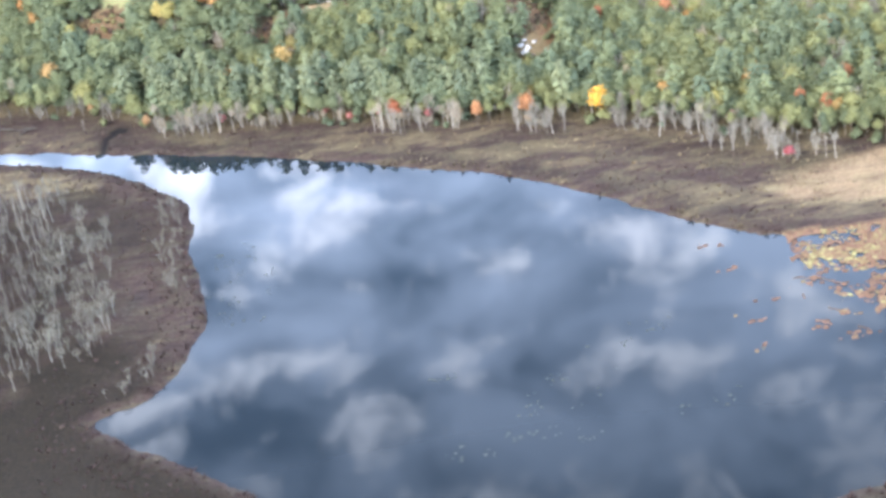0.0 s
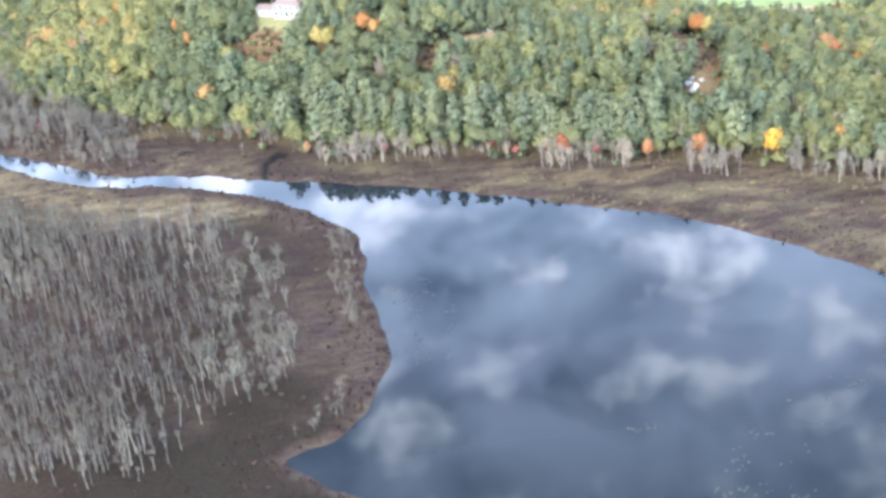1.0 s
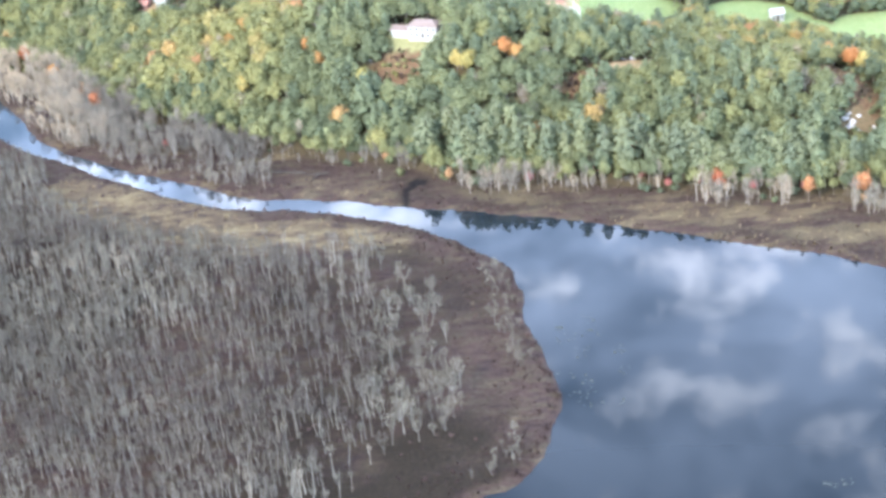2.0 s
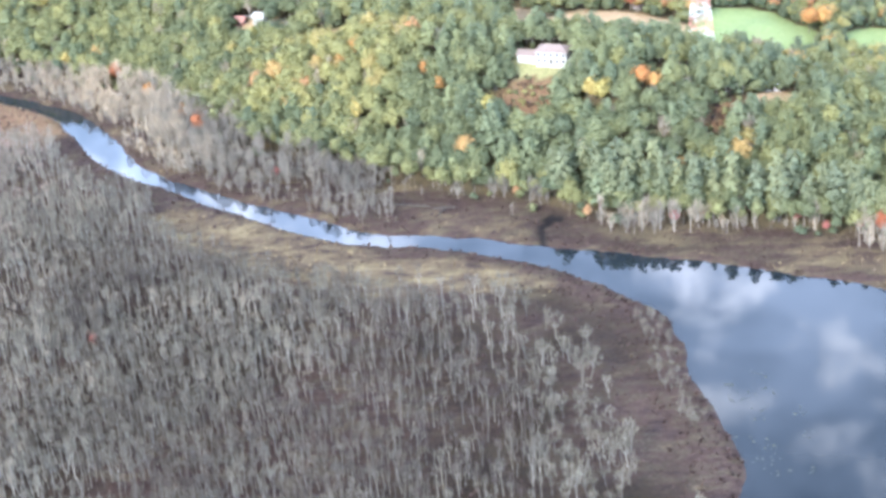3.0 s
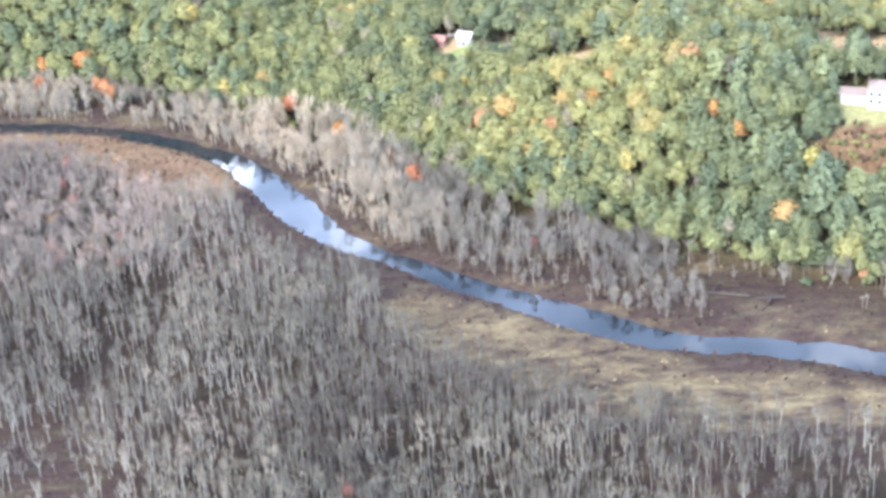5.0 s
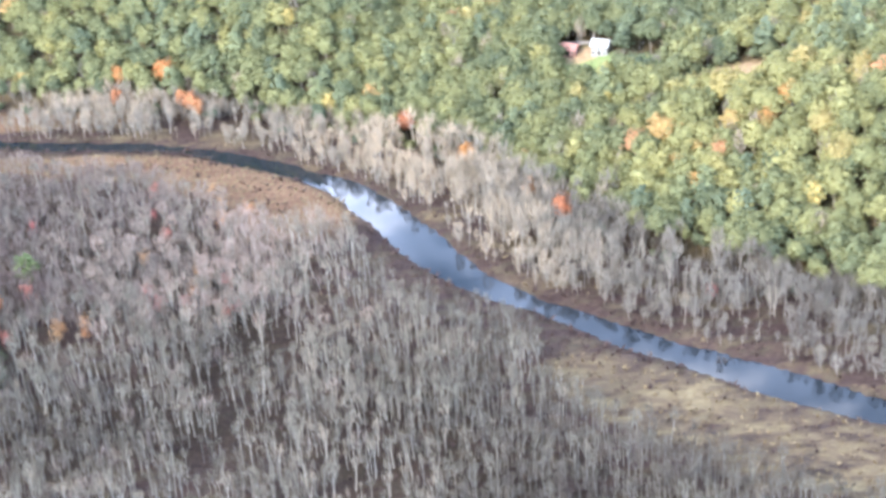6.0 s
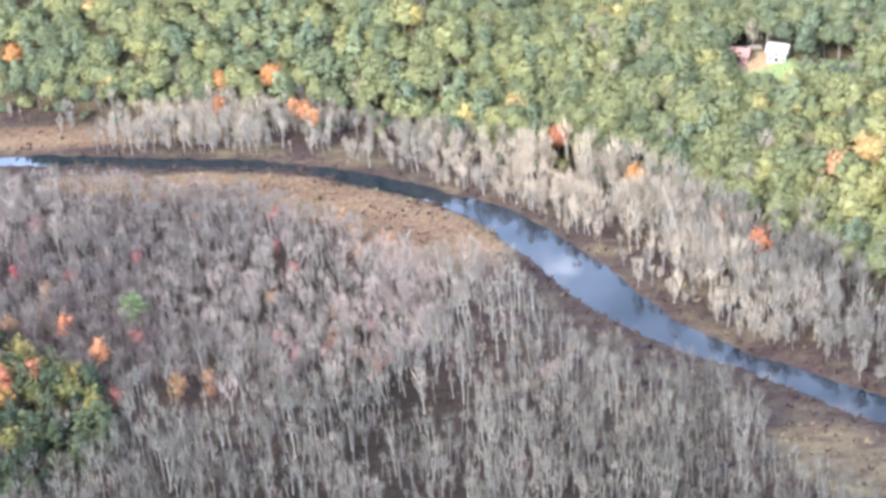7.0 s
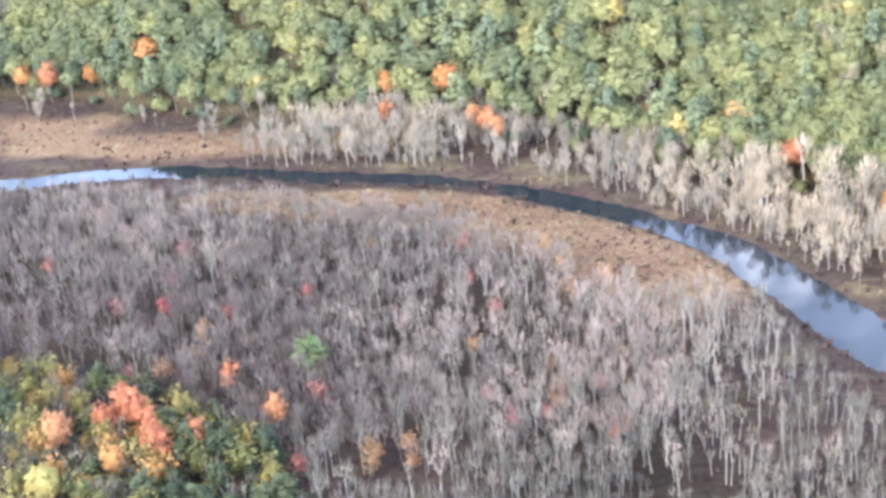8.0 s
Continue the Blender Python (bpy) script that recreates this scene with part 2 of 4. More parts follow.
def plan(x, y):
    """Signed distances over the plan: into the land from the water, and into the forest from its edge."""
    shore = np.minimum(distance(x, y, NORTH_BANK), distance(x, y, SOUTH_BANK))
    shore = np.where(inside(x, y, WATER_RING), -shore, shore)
    shore = shore + 0.65 * value_noise(x, y, 3.2, 5, 3)
    shore = np.minimum(shore, distance(x, y, CREEK) + 0.05 + 0.12 * value_noise(x, y, 2.0, 9, 2))
    mats = (value_noise(x * 0.45, y, 1.5, 14, 4) - 0.10 + 0.42 * blob(x, y, 87, 181, 8, 8.5, 0)) * 0.4
    shore = np.where((shore < 0.05) & (blob(x, y, 84, 176, 9, 14, 0) > 0.3) & (mats > 0.02), np.minimum(mats, 0.12), shore)
    wood = distance(x, y, FOREST_EDGE)
    wood = np.where(inside(x, y, FOREST_RING), wood, -wood)
    return shore, wood


def height(x, y, shore, wood):
    rise = 2.0 + 2.5 * step01((-60 - x) / 40) + 11.3 * np.exp(-(((x + 10) / 50) ** 2))
    hill = rise * step01(wood / 28) + 9.0 * step01((-86 - x) / 15) * step01((x + 168) / 20) * step01(wood / 18) + 0.8 * value_noise(x, y, 22, 3) * step01(wood / 15)
    hill = hill + 5.0 * np.exp(-(((x - 52) / 10) ** 2) - ((y - 259) / 9) ** 2) * step01(wood / 12)
    land = 0.08 + 0.3 * step01(shore / 1.6) + 0.10 * value_noise(x, y, 4, 2) * step01(shore / 3)
    return np.where(shore > 0, land + hill, -0.9 * step01(-shore / 2.5) + 0.08 * step01(1 + shore / 0.6))


def ground_at(x, y):
    x, y = np.atleast_1d(np.asarray(x, float)), np.atleast_1d(np.asarray(y, float))
    shore, wood = plan(x, y)
    return height(x, y, shore, wood)


# ---- ground and water ----
def make_mesh(name, verts, tris, mats, mat_index=None, smooth=False, tint=None, attrs=None):
    me = bpy.data.meshes.new(name)
    me.vertices.add(len(verts))
    me.vertices.foreach_set("co", np.asarray(verts, np.float32).ravel())
    me.loops.add(tris.size)
    me.loops.foreach_set("vertex_index", np.asarray(tris, np.int32).ravel())
    me.polygons.add(len(tris))
    k = tris.shape[1]
    me.polygons.foreach_set("loop_start", np.arange(0, tris.size, k, dtype=np.int32))
    me.polygons.foreach_set("loop_total", np.full(len(tris), k, np.int32))
    if mat_index is not None:
        me.polygons.foreach_set("material_index", np.asarray(mat_index, np.int32))
    me.polygons.foreach_set("use_smooth", np.full(len(tris), smooth, bool) if np.isscalar(smooth) else smooth)
    for key, values in ([("tint", tint)] if tint is not None else []) + list((attrs or {}).items()):
        me.attributes.new(key, "FLOAT", "POINT").data.foreach_set("value", np.asarray(values, np.float32))
    for m in mats:
        me.materials.append(m)
    me.update(calc_edges=True)
    return me


def ground_material():
    m, n, l, b = material("marsh_and_forest_soil", 0.92, 0.1)
    n2 = world_noise(n, l, 2.2, 5, 0.7)
    g, mp, n1 = n.new("ShaderNodeNewGeometry"), n.new("ShaderNodeMapping"), n.new("ShaderNodeTexNoise")
    mp.inputs["Scale"].default_value = (0.16, 0.42, 0.3)
    mp.inputs["Rotation"].default_value = (0, 0, 0.35)
    n1.inputs["Scale"].default_value, n1.inputs["Detail"].default_value, n1.inputs["Roughness"].default_value = 1.3, 9.0, 0.74
    l.new(g.outputs["Position"], mp.inputs["Vector"])
    l.new(mp.outputs["Vector"], n1.inputs["Vector"])
    base = ramp_node(n, [(0.26, (0.023, 0.017, 0.017)), (0.40, (0.044, 0.030, 0.028)), (0.49, (0.065, 0.043, 0.036)), (0.55, (0.062, 0.050, 0.036)), (0.63, (0.090, 0.068, 0.048)), (0.76, (0.135, 0.100, 0.067))])
    l.new(n1.outputs["Fac"], base.inputs["Fac"])
    fine, vm = n.new("ShaderNodeMapRange"), n.new("ShaderNodeVectorMath")
    fine.inputs["From Min"].default_value, fine.inputs["From Max"].default_value = 0.3, 0.7
    fine.inputs["To Min"].default_value, fine.inputs["To Max"].default_value = 0.6, 1.4
    vm.operation = "SCALE"
    l.new(n2.outputs["Fac"], fine.inputs["Value"])
    l.new(base.outputs["Color"], vm.inputs[0])
    l.new(fine.outputs[0], vm.inputs["Scale"])
    out = vm.outputs["Vector"]
    for key, stops in (("olive", [(0.3, (0.050, 0.039, 0.029)), (0.5, (0.098, 0.080, 0.050)), (0.7, (0.155, 0.122, 0.076))]), ("tan", [(0.34, (0.060, 0.045, 0.036)), (0.44, (0.115, 0.088, 0.058)), (0.52, (0.195, 0.152, 0.088)), (0.60, (0.25, 0.200, 0.112)), (0.7, (0.32, 0.265, 0.155))]), ("moss", [(0.3, (0.013, 0.010, 0.008)), (0.7, (0.034, 0.026, 0.017))]),
                       ("wood", [(0.3, (0.065, 0.06, 0.035)), (0.7, (0.14, 0.105, 0.06))]), ("field", [(0.3, (0.18, 0.25, 0.09)), (0.5, (0.23, 0.290, 0.12)), (0.7, (0.31, 0.35, 0.16))]),
                       ("mud_and_reflection", [(0.3, (0.008, 0.007, 0.008)), (0.7, (0.016, 0.014, 0.014))]), ("straw", [(0.3, (0.25, 0.19, 0.11)), (0.45, (0.36, 0.262, 0.155)), (0.55, (0.47, 0.325, 0.205)), (0.72, (0.48, 0.39, 0.225))]), ("rust", [(0.3, (0.085, 0.052, 0.038)), (0.44, (0.16, 0.088, 0.056)), (0.55, (0.19, 0.115, 0.072)), (0.62, (0.22, 0.19, 0.085)), (0.72, (0.32, 0.29, 0.14))])):
        a = n.new("ShaderNodeAttribute")
        a.attribute_name = key
        c, mix = ramp_node(n, stops), n.new("ShaderNodeMixRGB")
        l.new(n1.outputs["Fac"] if key == "tan" else n2.outputs["Fac"], c.inputs["Fac"])
        l.new(a.outputs["Fac"], mix.inputs["Fac"])
        l.new(out, mix.inputs["Color1"])
        l.new(c.outputs["Color"], mix.inputs["Color2"])
        out = mix.outputs["Color"]
    l.new(out, b.inputs["Base Color"])
    add_bump(n, l, b, n2.outputs["Fac"], 0.8, 0.25)
    return m


def spread(lo, hi, step):
    grow = np.cumsum(step * 1.35 ** np.arange(1, 24))
    return np.r_[(lo - grow)[::-1], np.arange(lo, hi + 0.01, step), hi + grow]


def meadow(x, y):
    """The open strips of dry grass along the river."""
    return np.maximum.reduce([blob(x, y, -53, 252.5, 25, 6.5, -39), blob(x, y, -27, 239.5, 13, 4.5, -28), blob(x, y, -100, 309.5, 11, 7, -38), blob(x, y, -109, 317.5, 13, 5, -32),
                              blob(x, y, -120, 323.5, 22, 3.4, -12), blob(x, y, -143, 342, 24, 3, -5), blob(x, y, 91, 196.5, 16, 7.5, 0), blob(x, y, -178, 347, 22, 6, 5)])


def zones(x, y, shore, wood):
    """How far dry grass covers a place."""
    tan = np.maximum(meadow(x, y), 0.6 * step01((value_noise(x + y, y * 2.2, 8, 19, 4) + 0.12 - 0.12 * step01((40 - x) / 40)) / 0.3) * inside(x, y, NORTH_SIDE))
    tan = tan * (wood < 1) * (shore > 0.25) * np.where(x < -98, 0.5 + 0.9 * value_noise(x * 0.5 + 0.15 * y, y * 1.6, 5, 15), 0.55 + 0.45 * value_noise(x, y, 3.5, 15))
    return np.clip(np.maximum(tan, 0.9 * blob(x, y, 95, 197.5, 14, 6.5, 0) * (wood < 1) * (shore > 0.25)), 0, 1)


def clearing(x, y):
    """How open the wood is: lawns, fields, yards, and the brush slope below the house."""
    x, y = x + 3.5 * value_noise(x, y, 8, 61), y + 2.0 * value_noise(x, y, 7, 62)
    field = np.maximum.reduce([0.52 * blob(x, y, -11.5, 283.8, 6.0, 1.15, -23), 0.52 * blob(x, y, -10.4, 285.6, 4.8, 2.1, -23), blob(x, y, 26.5, 299.8, 10, 11.5, 5), blob(x, y, 15.3, 291.0, 4.5, 4.5, 0), blob(x, y, 75.0, 286.6, 17, 11, -15), blob(x, y, -57, 326.4, 4.6, 3.4, -20), blob(x, y, -61.3, 331.2, 4.2, 5.4, 0), blob(x, y, 49.3, 297.8, 10, 8, -10)])
    straw = np.maximum.reduce([0.42 * blob(x, y, -11.5, 283.8, 6.0, 1.15, -23), 0.42 * blob(x, y, -10.4, 285.6, 4.8, 2.1, -23), blob(x, y, -1, 298, 15, 7.0, -3), blob(x, y, -45, 315.8, 8, 3.8, -12), blob(x, y, -15, 306.0, 7, 3.2, -10), 0.6 * blob(x, y, -6.0, 283.0, 2.6, 0.8, -23), blob(x, y, 22.8, 270.0, 4.6, 4.4, 10), 0.42 * blob(x, y, 53.2, 249.3, 3.6, 2.2, -10), 0.75 * blob(x, y, 76, 279.5, 9, 4, -10), blob(x, y, -60.6, 335, 3.0, 2.0, -20)])
    brush = np.maximum.reduce([blob(x, y, -13.2, 278.6, 5.0, 5.6, 0), blob(x, y, -8.5, 281.2, 4.0, 2.4, -23), blob(x, y, 17, 266.9, 8, 3, 42), blob(x, y, 7.1, 275.8, 6, 2.5, -12), blob(x, y, 52.4, 257.6, 8, 3.6, -59), blob(x, y, 53.2, 247.0, 4.5, 2.4, 0)])
    return field, straw, brush


M_GROUND = ground_material()
gx, gy = spread(-200, 145, 1.0), spread(112, 425, 1.0)
X, Y = [a.ravel() for a in np.meshgrid(gx, gy)]
G_SHORE, G_WOOD = plan(X, Y)
Z = height(X, Y, G_SHORE, G_WOOD)
i, j = [a.ravel() for a in np.meshgrid(np.arange(len(gx) - 1), np.arange(len(gy) - 1))]
a = j * len(gx) + i
quads = np.stack([a, a + 1, a + len(gx) + 1, a + len(gx)], 1)
G_FIELD, G_STRAW, G_BRUSH = clearing(X, Y)
swamp_g = step01((G_SHORE - 11) / 8) * (G_WOOD < -3) * (Y < 330)
ground = new("ground", make_mesh("ground", np.stack([X, Y, Z], 1), quads, [M_GROUND], smooth=True, attrs={
    "tan": zones(X, Y, G_SHORE, G_WOOD), "moss": np.maximum(0.75 * swamp_g * step01(0.5 + 0.9 * value_noise(X, Y, 13, 6)), 0.95 * step01(0.55 + 0.9 * value_noise(X, Y, 7, 46)) * step01((X + 32) / 14) * (G_WOOD < -3) * (Y < 235) * step01((G_SHORE - 2) / 6) * step01((Y - 128) / 14) * ~inside(X, Y, NORTH_SIDE) + 0.92 * step01((186 - Y) / 14) * step01((G_SHORE - 0.4) / 2) * step01((Y - 128) / 14) * step01((40 - X) / 20) * step01((X + 60) / 30)), "wood": step01(G_WOOD / 3),
    # creek: blackened ground stands in for dark forest mirrored in its water
    "olive": 0.85 * step01((value_noise(X + 0.6 * Y, Y * 1.8, 9, 71, 4) + 0.12) / 0.35) * step01((G_SHORE - 1.5) / 4) * inside(X, Y, NORTH_SIDE) * step01((X + 30) / 30) * (G_WOOD < 1), "mud_and_reflection": np.maximum(0.38 * step01((5.5 - G_SHORE) / 3) * step01((G_SHORE - 0.3) / 0.6) * step01(0.6 + value_noise(X, Y, 6, 81)) * inside(X, Y, NORTH_SIDE) * step01((X + 30) / 20) * step01((86 - X) / 12), step01((0.75 + 0.3 * value_noise(X, Y, 2, 9) - np.minimum(distance(X, Y, CREEK), 1.5 * (np.hypot((X + 13.0) / 2.3, (Y - 254.8) / 1.5) - 0.5))) / 0.4)), "field": step01((G_FIELD - 0.3) / 0.4) * (G_WOOD > 0), "straw": np.maximum(step01((G_STRAW - 0.3) / 0.4) * (G_WOOD > 0), np.maximum(0.38 * meadow(X, Y) * (X < -84) * step01((value_noise(X + 0.5 * Y, Y * 2.5, 7, 57, 4) + 0.1) / 0.35) * (G_SHORE > 0.5), 0.6 * blob(X, Y, 94, 197.5, 14, 7, 0) * step01(0.7 + 0.8 * value_noise(X, Y, 4, 47)) * (G_SHORE > 0.5)) * (G_WOOD < 1)), "rust": 0.3 * blob(X, Y, 94, 197.5, 14, 7, 0) * (G_SHORE > 0.5) * (G_WOOD < 1) + 1.0 * ((blob(X, Y, 84, 176, 9, 14, 0) > 0.25) & (G_SHORE < 0.2)) + 0.75 * G_BRUSH * (G_WOOD > 0) * (np.maximum(G_FIELD, G_STRAW) < 0.4) + 0.75 * meadow(X, Y) * (X < -88) * (G_SHORE > 0.3)}))
tagged(ground, "brown marsh and wooded hillside soil around a river", "ground", kind="structure")


def water_material():
    m, n, l, b = material("still_river_water", 0.03, 0.5)
    b.inputs["Base Color"].default_value = (0.011, 0.016, 0.021, 1)
    b.inputs["IOR"].default_value = 1.33
    nz = world_noise(n, l, 0.8, 3, 0.5)
    add_bump(n, l, b, nz.outputs["Fac"], 0.05, 0.02)
    return m


wx, wy = spread(-300, 200, 20), spread(80, 360, 20)
wX, wY = [q.ravel() for q in np.meshgrid(wx[8:-8], wy[8:-8])]
nwx = len(wx) - 16
i, j = [q.ravel() for q in np.meshgrid(np.arange(nwx - 1), np.arange(len(wy) - 17))]
a = j * nwx + i
water = new("water", make_mesh("water", np.stack([wX, wY, 0 * wX], 1), np.stack([a, a + 1, a + nwx + 1, a + nwx], 1), [water_material()], smooth=True))
tagged(water, "calm dark river water mirroring a cloudy sky", "water", kind="structure")


# ---- plants ----
def cone(p, q, r0, r1=0.0, sides=3):
    """A tapered stem from p to q: rings of points and triangles."""
    p, q = np.array(p, float), np.array(q, float)
    d = (q - p) / (np.linalg.norm(q - p) + 1e-9)
    s = np.cross(d, (0.3, 0.9, 0.1))
    s /= np.linalg.norm(s)
    t = np.cross(d, s)
    ang = np.arange(sides) * 2 * math.pi / sides
    ring = np.cos(ang)[:, None] * s + np.sin(ang)[:, None] * t
    k = np.arange(sides)
    if r1 <= 0:
        return np.vstack([p + r0 * ring, q]), np.stack([k, (k + 1) % sides, np.full(sides, sides)], 1)
    v = np.vstack([p + r0 * ring, q + r1 * ring])
    return v, np.vstack([np.stack([k, (k + 1) % sides, sides + (k + 1) % sides], 1), np.stack([k, sides + (k + 1) % sides, sides + k], 1)])


def ball(divisions):
    bm = bmesh.new()
    bmesh.ops.create_icosphere(bm, subdivisions=divisions, radius=1.0)
    v, f = np.array([v.co[:] for v in bm.verts]), np.array([[v.index for v in f.verts] for f in bm.faces])
    bm.free()
    return v, f


ICO_V, ICO_F = ball(1)
DOME_V, DOME_F = ball(2)


class Build:
    """Gathers pieces of one plant: points, triangles, material slots, smoothness."""

    def __init__(self):
        self.v, self.f, self.m, self.s, self.n = [], [], [], [], 0

    def add(self, piece, slot=0, smooth=False):
        v, f = piece
        self.v.append(np.asarray(v, float))
        self.f.append(np.asarray(f) + self.n)
        self.m.append(np.full(len(f), slot))
        self.s.append(np.full(len(f), smooth))
        self.n += len(v)

    def done(self):
        return np.vstack(self.v), np.vstack(self.f), np.concatenate(self.m), np.concatenate(self.s)


def bare_tree(seed, limbs=5, twigs=60, spread_=0.23, low=0.24, high=0.46, middle=0.68):
    """A leafless tree 1 m high: a pale trunk, limbs that fan out, and a rounded haze of twigs."""
    r, b = np.random.default_rng(seed), Build()
    lean = r.normal(0, 0.03, 2)
    fork = np.array([lean[0], lean[1], r.uniform(low, high)])
    b.add(cone((0, 0, -0.05), fork, 0.016, 0.011), 0)
    for k in range(limbs):
        ang = 2 * math.pi * (k + r.uniform(-0.3, 0.3)) / limbs
        out = spread_ * r.uniform(0.35, 1.0)
        tip = np.array([lean[0] + math.cos(ang) * out, lean[1] + math.sin(ang) * out, r.uniform(0.78, 0.98) - 0.25 * (out / spread_) ** 2])
        b.add(cone(fork, tip, 0.009), 0)
    d = r.normal(0, 1, (twigs, 3))
    d /= np.linalg.norm(d, axis=1)[:, None]
    d *= r.uniform(0.25, 1.0, (twigs, 1)) ** 0.5
    base = np.array([lean[0], lean[1], middle]) + d * np.array([spread_ * 0.85, spread_ * 0.85, 0.88 - middle])
    way = d * np.array([0.06, 0.06, 0.04]) + np.stack([r.normal(0, 0.018, twigs), r.normal(0, 0.018, twigs), r.uniform(0.10, 0.26, twigs)], 1)
    side = np.cross(way, r.normal(0, 1, (twigs, 3)))
    side *= r.uniform(0.005, 0.0095, (twigs, 1)) / np.linalg.norm(side, axis=1)[:, None]
    v = np.stack([base - side, base + side, base + way], 1).reshape(-1, 3)
    b.add((v, np.arange(3 * twigs).reshape(-1, 3)), 1)
    return b.done()


def leaf_quads(r, centre, radius, count, size):
    """Small leaf sprays over a lump of crown, most of them facing outward."""
    d = r.normal(0, 1, (count, 3))
    d[:, 2] = np.abs(d[:, 2]) * 0.9 - 0.25
    d /= np.linalg.norm(d, axis=1)[:, None]
    p = centre + d * radius * r.uniform(0.85, 1.25, (count, 1))
    a = np.cross(d + r.normal(0, 0.5, (count, 3)), (0.2, 0.1, 1))
    a /= np.linalg.norm(a, axis=1)[:, None]
    c = np.cross(d + r.normal(0, 0.45, (count, 3)), a)
    c /= np.linalg.norm(c, axis=1)[:, None]
    sz = size * r.uniform(0.6, 1.3, (count, 1))
    v = np.stack([p - a * sz, p + a * sz * 0.6 - c * sz * 0.8, p + a * sz * 0.5 + c * sz], 1).reshape(-1, 3)
    return v, np.arange(3 * count).reshape(-1, 3)


OCTA_V = np.array([(1, 0, 0), (0, 1, 0), (-1, 0, 0), (0, -1, 0), (0, 0, 1), (0, 0, -1)], float)
OCTA_F = np.array([(0, 1, 4), (1, 2, 4), (2, 3, 4), (3, 0, 4), (1, 0, 5), (2, 1, 5), (3, 2, 5), (0, 3, 5)])


def leafy_tree(seed, width=0.33, lobes=8, sprays=190, foot=0.2):
    """A broadleaf tree 1 m high: trunk, limbs, and an uneven dome of many small lumps and leaf sprays."""
    r, b = np.random.default_rng(seed), Build()
    b.add(cone((0, 0, -0.08), (r.normal(0, 0.02), r.normal(0, 0.02), 0.6), 0.022, 0.012), 0)
    for k in range(3):
        ang = 2.1 * k + r.uniform(-0.5, 0.5)
        b.add(cone((0, 0, 0.26 + 0.3 * foot), (math.cos(ang) * width * 0.6, math.sin(ang) * width * 0.6, foot + 0.3), 0.012), 0)
    half = np.array([width, width, (0.97 - foot) * 0.5])
    c0 = np.array([0, 0, foot + half[2]])
    swell = r.normal(0, 2.2, 3), r.normal(0, 4.2, 3), r.uniform(0, 6, 2)

    def shape(d):
        return 0.86 + 0.15 * np.sin(d @ swell[0] + swell[2][0]) + 0.11 * np.sin(d @ swell[1] + swell[2][1])
    b.add((ICO_V * shape(ICO_V)[:, None] * half * 0.80 + c0, ICO_F), 1, True)
    k = np.arange(lobes) + 0.5
    up, ang = np.clip(1 - 1.35 * k / lobes + r.normal(0, 0.08, lobes), -0.5, 1), 2.39996 * k + r.normal(0, 0.3, lobes)
    ring = np.sqrt(1 - up**2)
    for q in np.stack([ring * np.cos(ang), ring * np.sin(ang), up], 1):
        rad = width * r.uniform(0.30, 0.48)
        turn = Euler((r.uniform(0, 3), r.uniform(0, 3), r.uniform(0, 3))).to_matrix()
        v = OCTA_V @ np.array(turn) * r.uniform(0.75, 1.25, (6, 1)) * rad * (1, 1, 0.8)
        b.add((v + c0 + q * shape(q) * half * 0.70, OCTA_F), 1, True)
    d = r.normal(0, 1, (sprays, 3))
    d[:, 2] = np.abs(d[:, 2]) * 1.1 - 0.45
    d /= np.linalg.norm(d, axis=1)[:, None]
    p = c0 + d * (shape(d) * r.uniform(0.84, 1.14, sprays))[:, None] * half
    u = np.cross(d + r.normal(0, 0.5, d.shape), (0.2, 0.1, 1))
    u /= np.linalg.norm(u, axis=1)[:, None]
    w = np.cross(d + r.normal(0, 0.4, d.shape), u)
    w /= np.linalg.norm(w, axis=1)[:, None]
    sz = r.uniform(0.024, 0.050, (sprays, 1)) * (190 / sprays) ** 0.4
    b.add((np.stack([p - u * sz, p + u * sz * 0.6 - w * sz * 0.8, p + u * sz * 0.5 + w * sz], 1).reshape(-1, 3), np.arange(3 * sprays).reshape(-1, 3)), 1)
    return b.done()


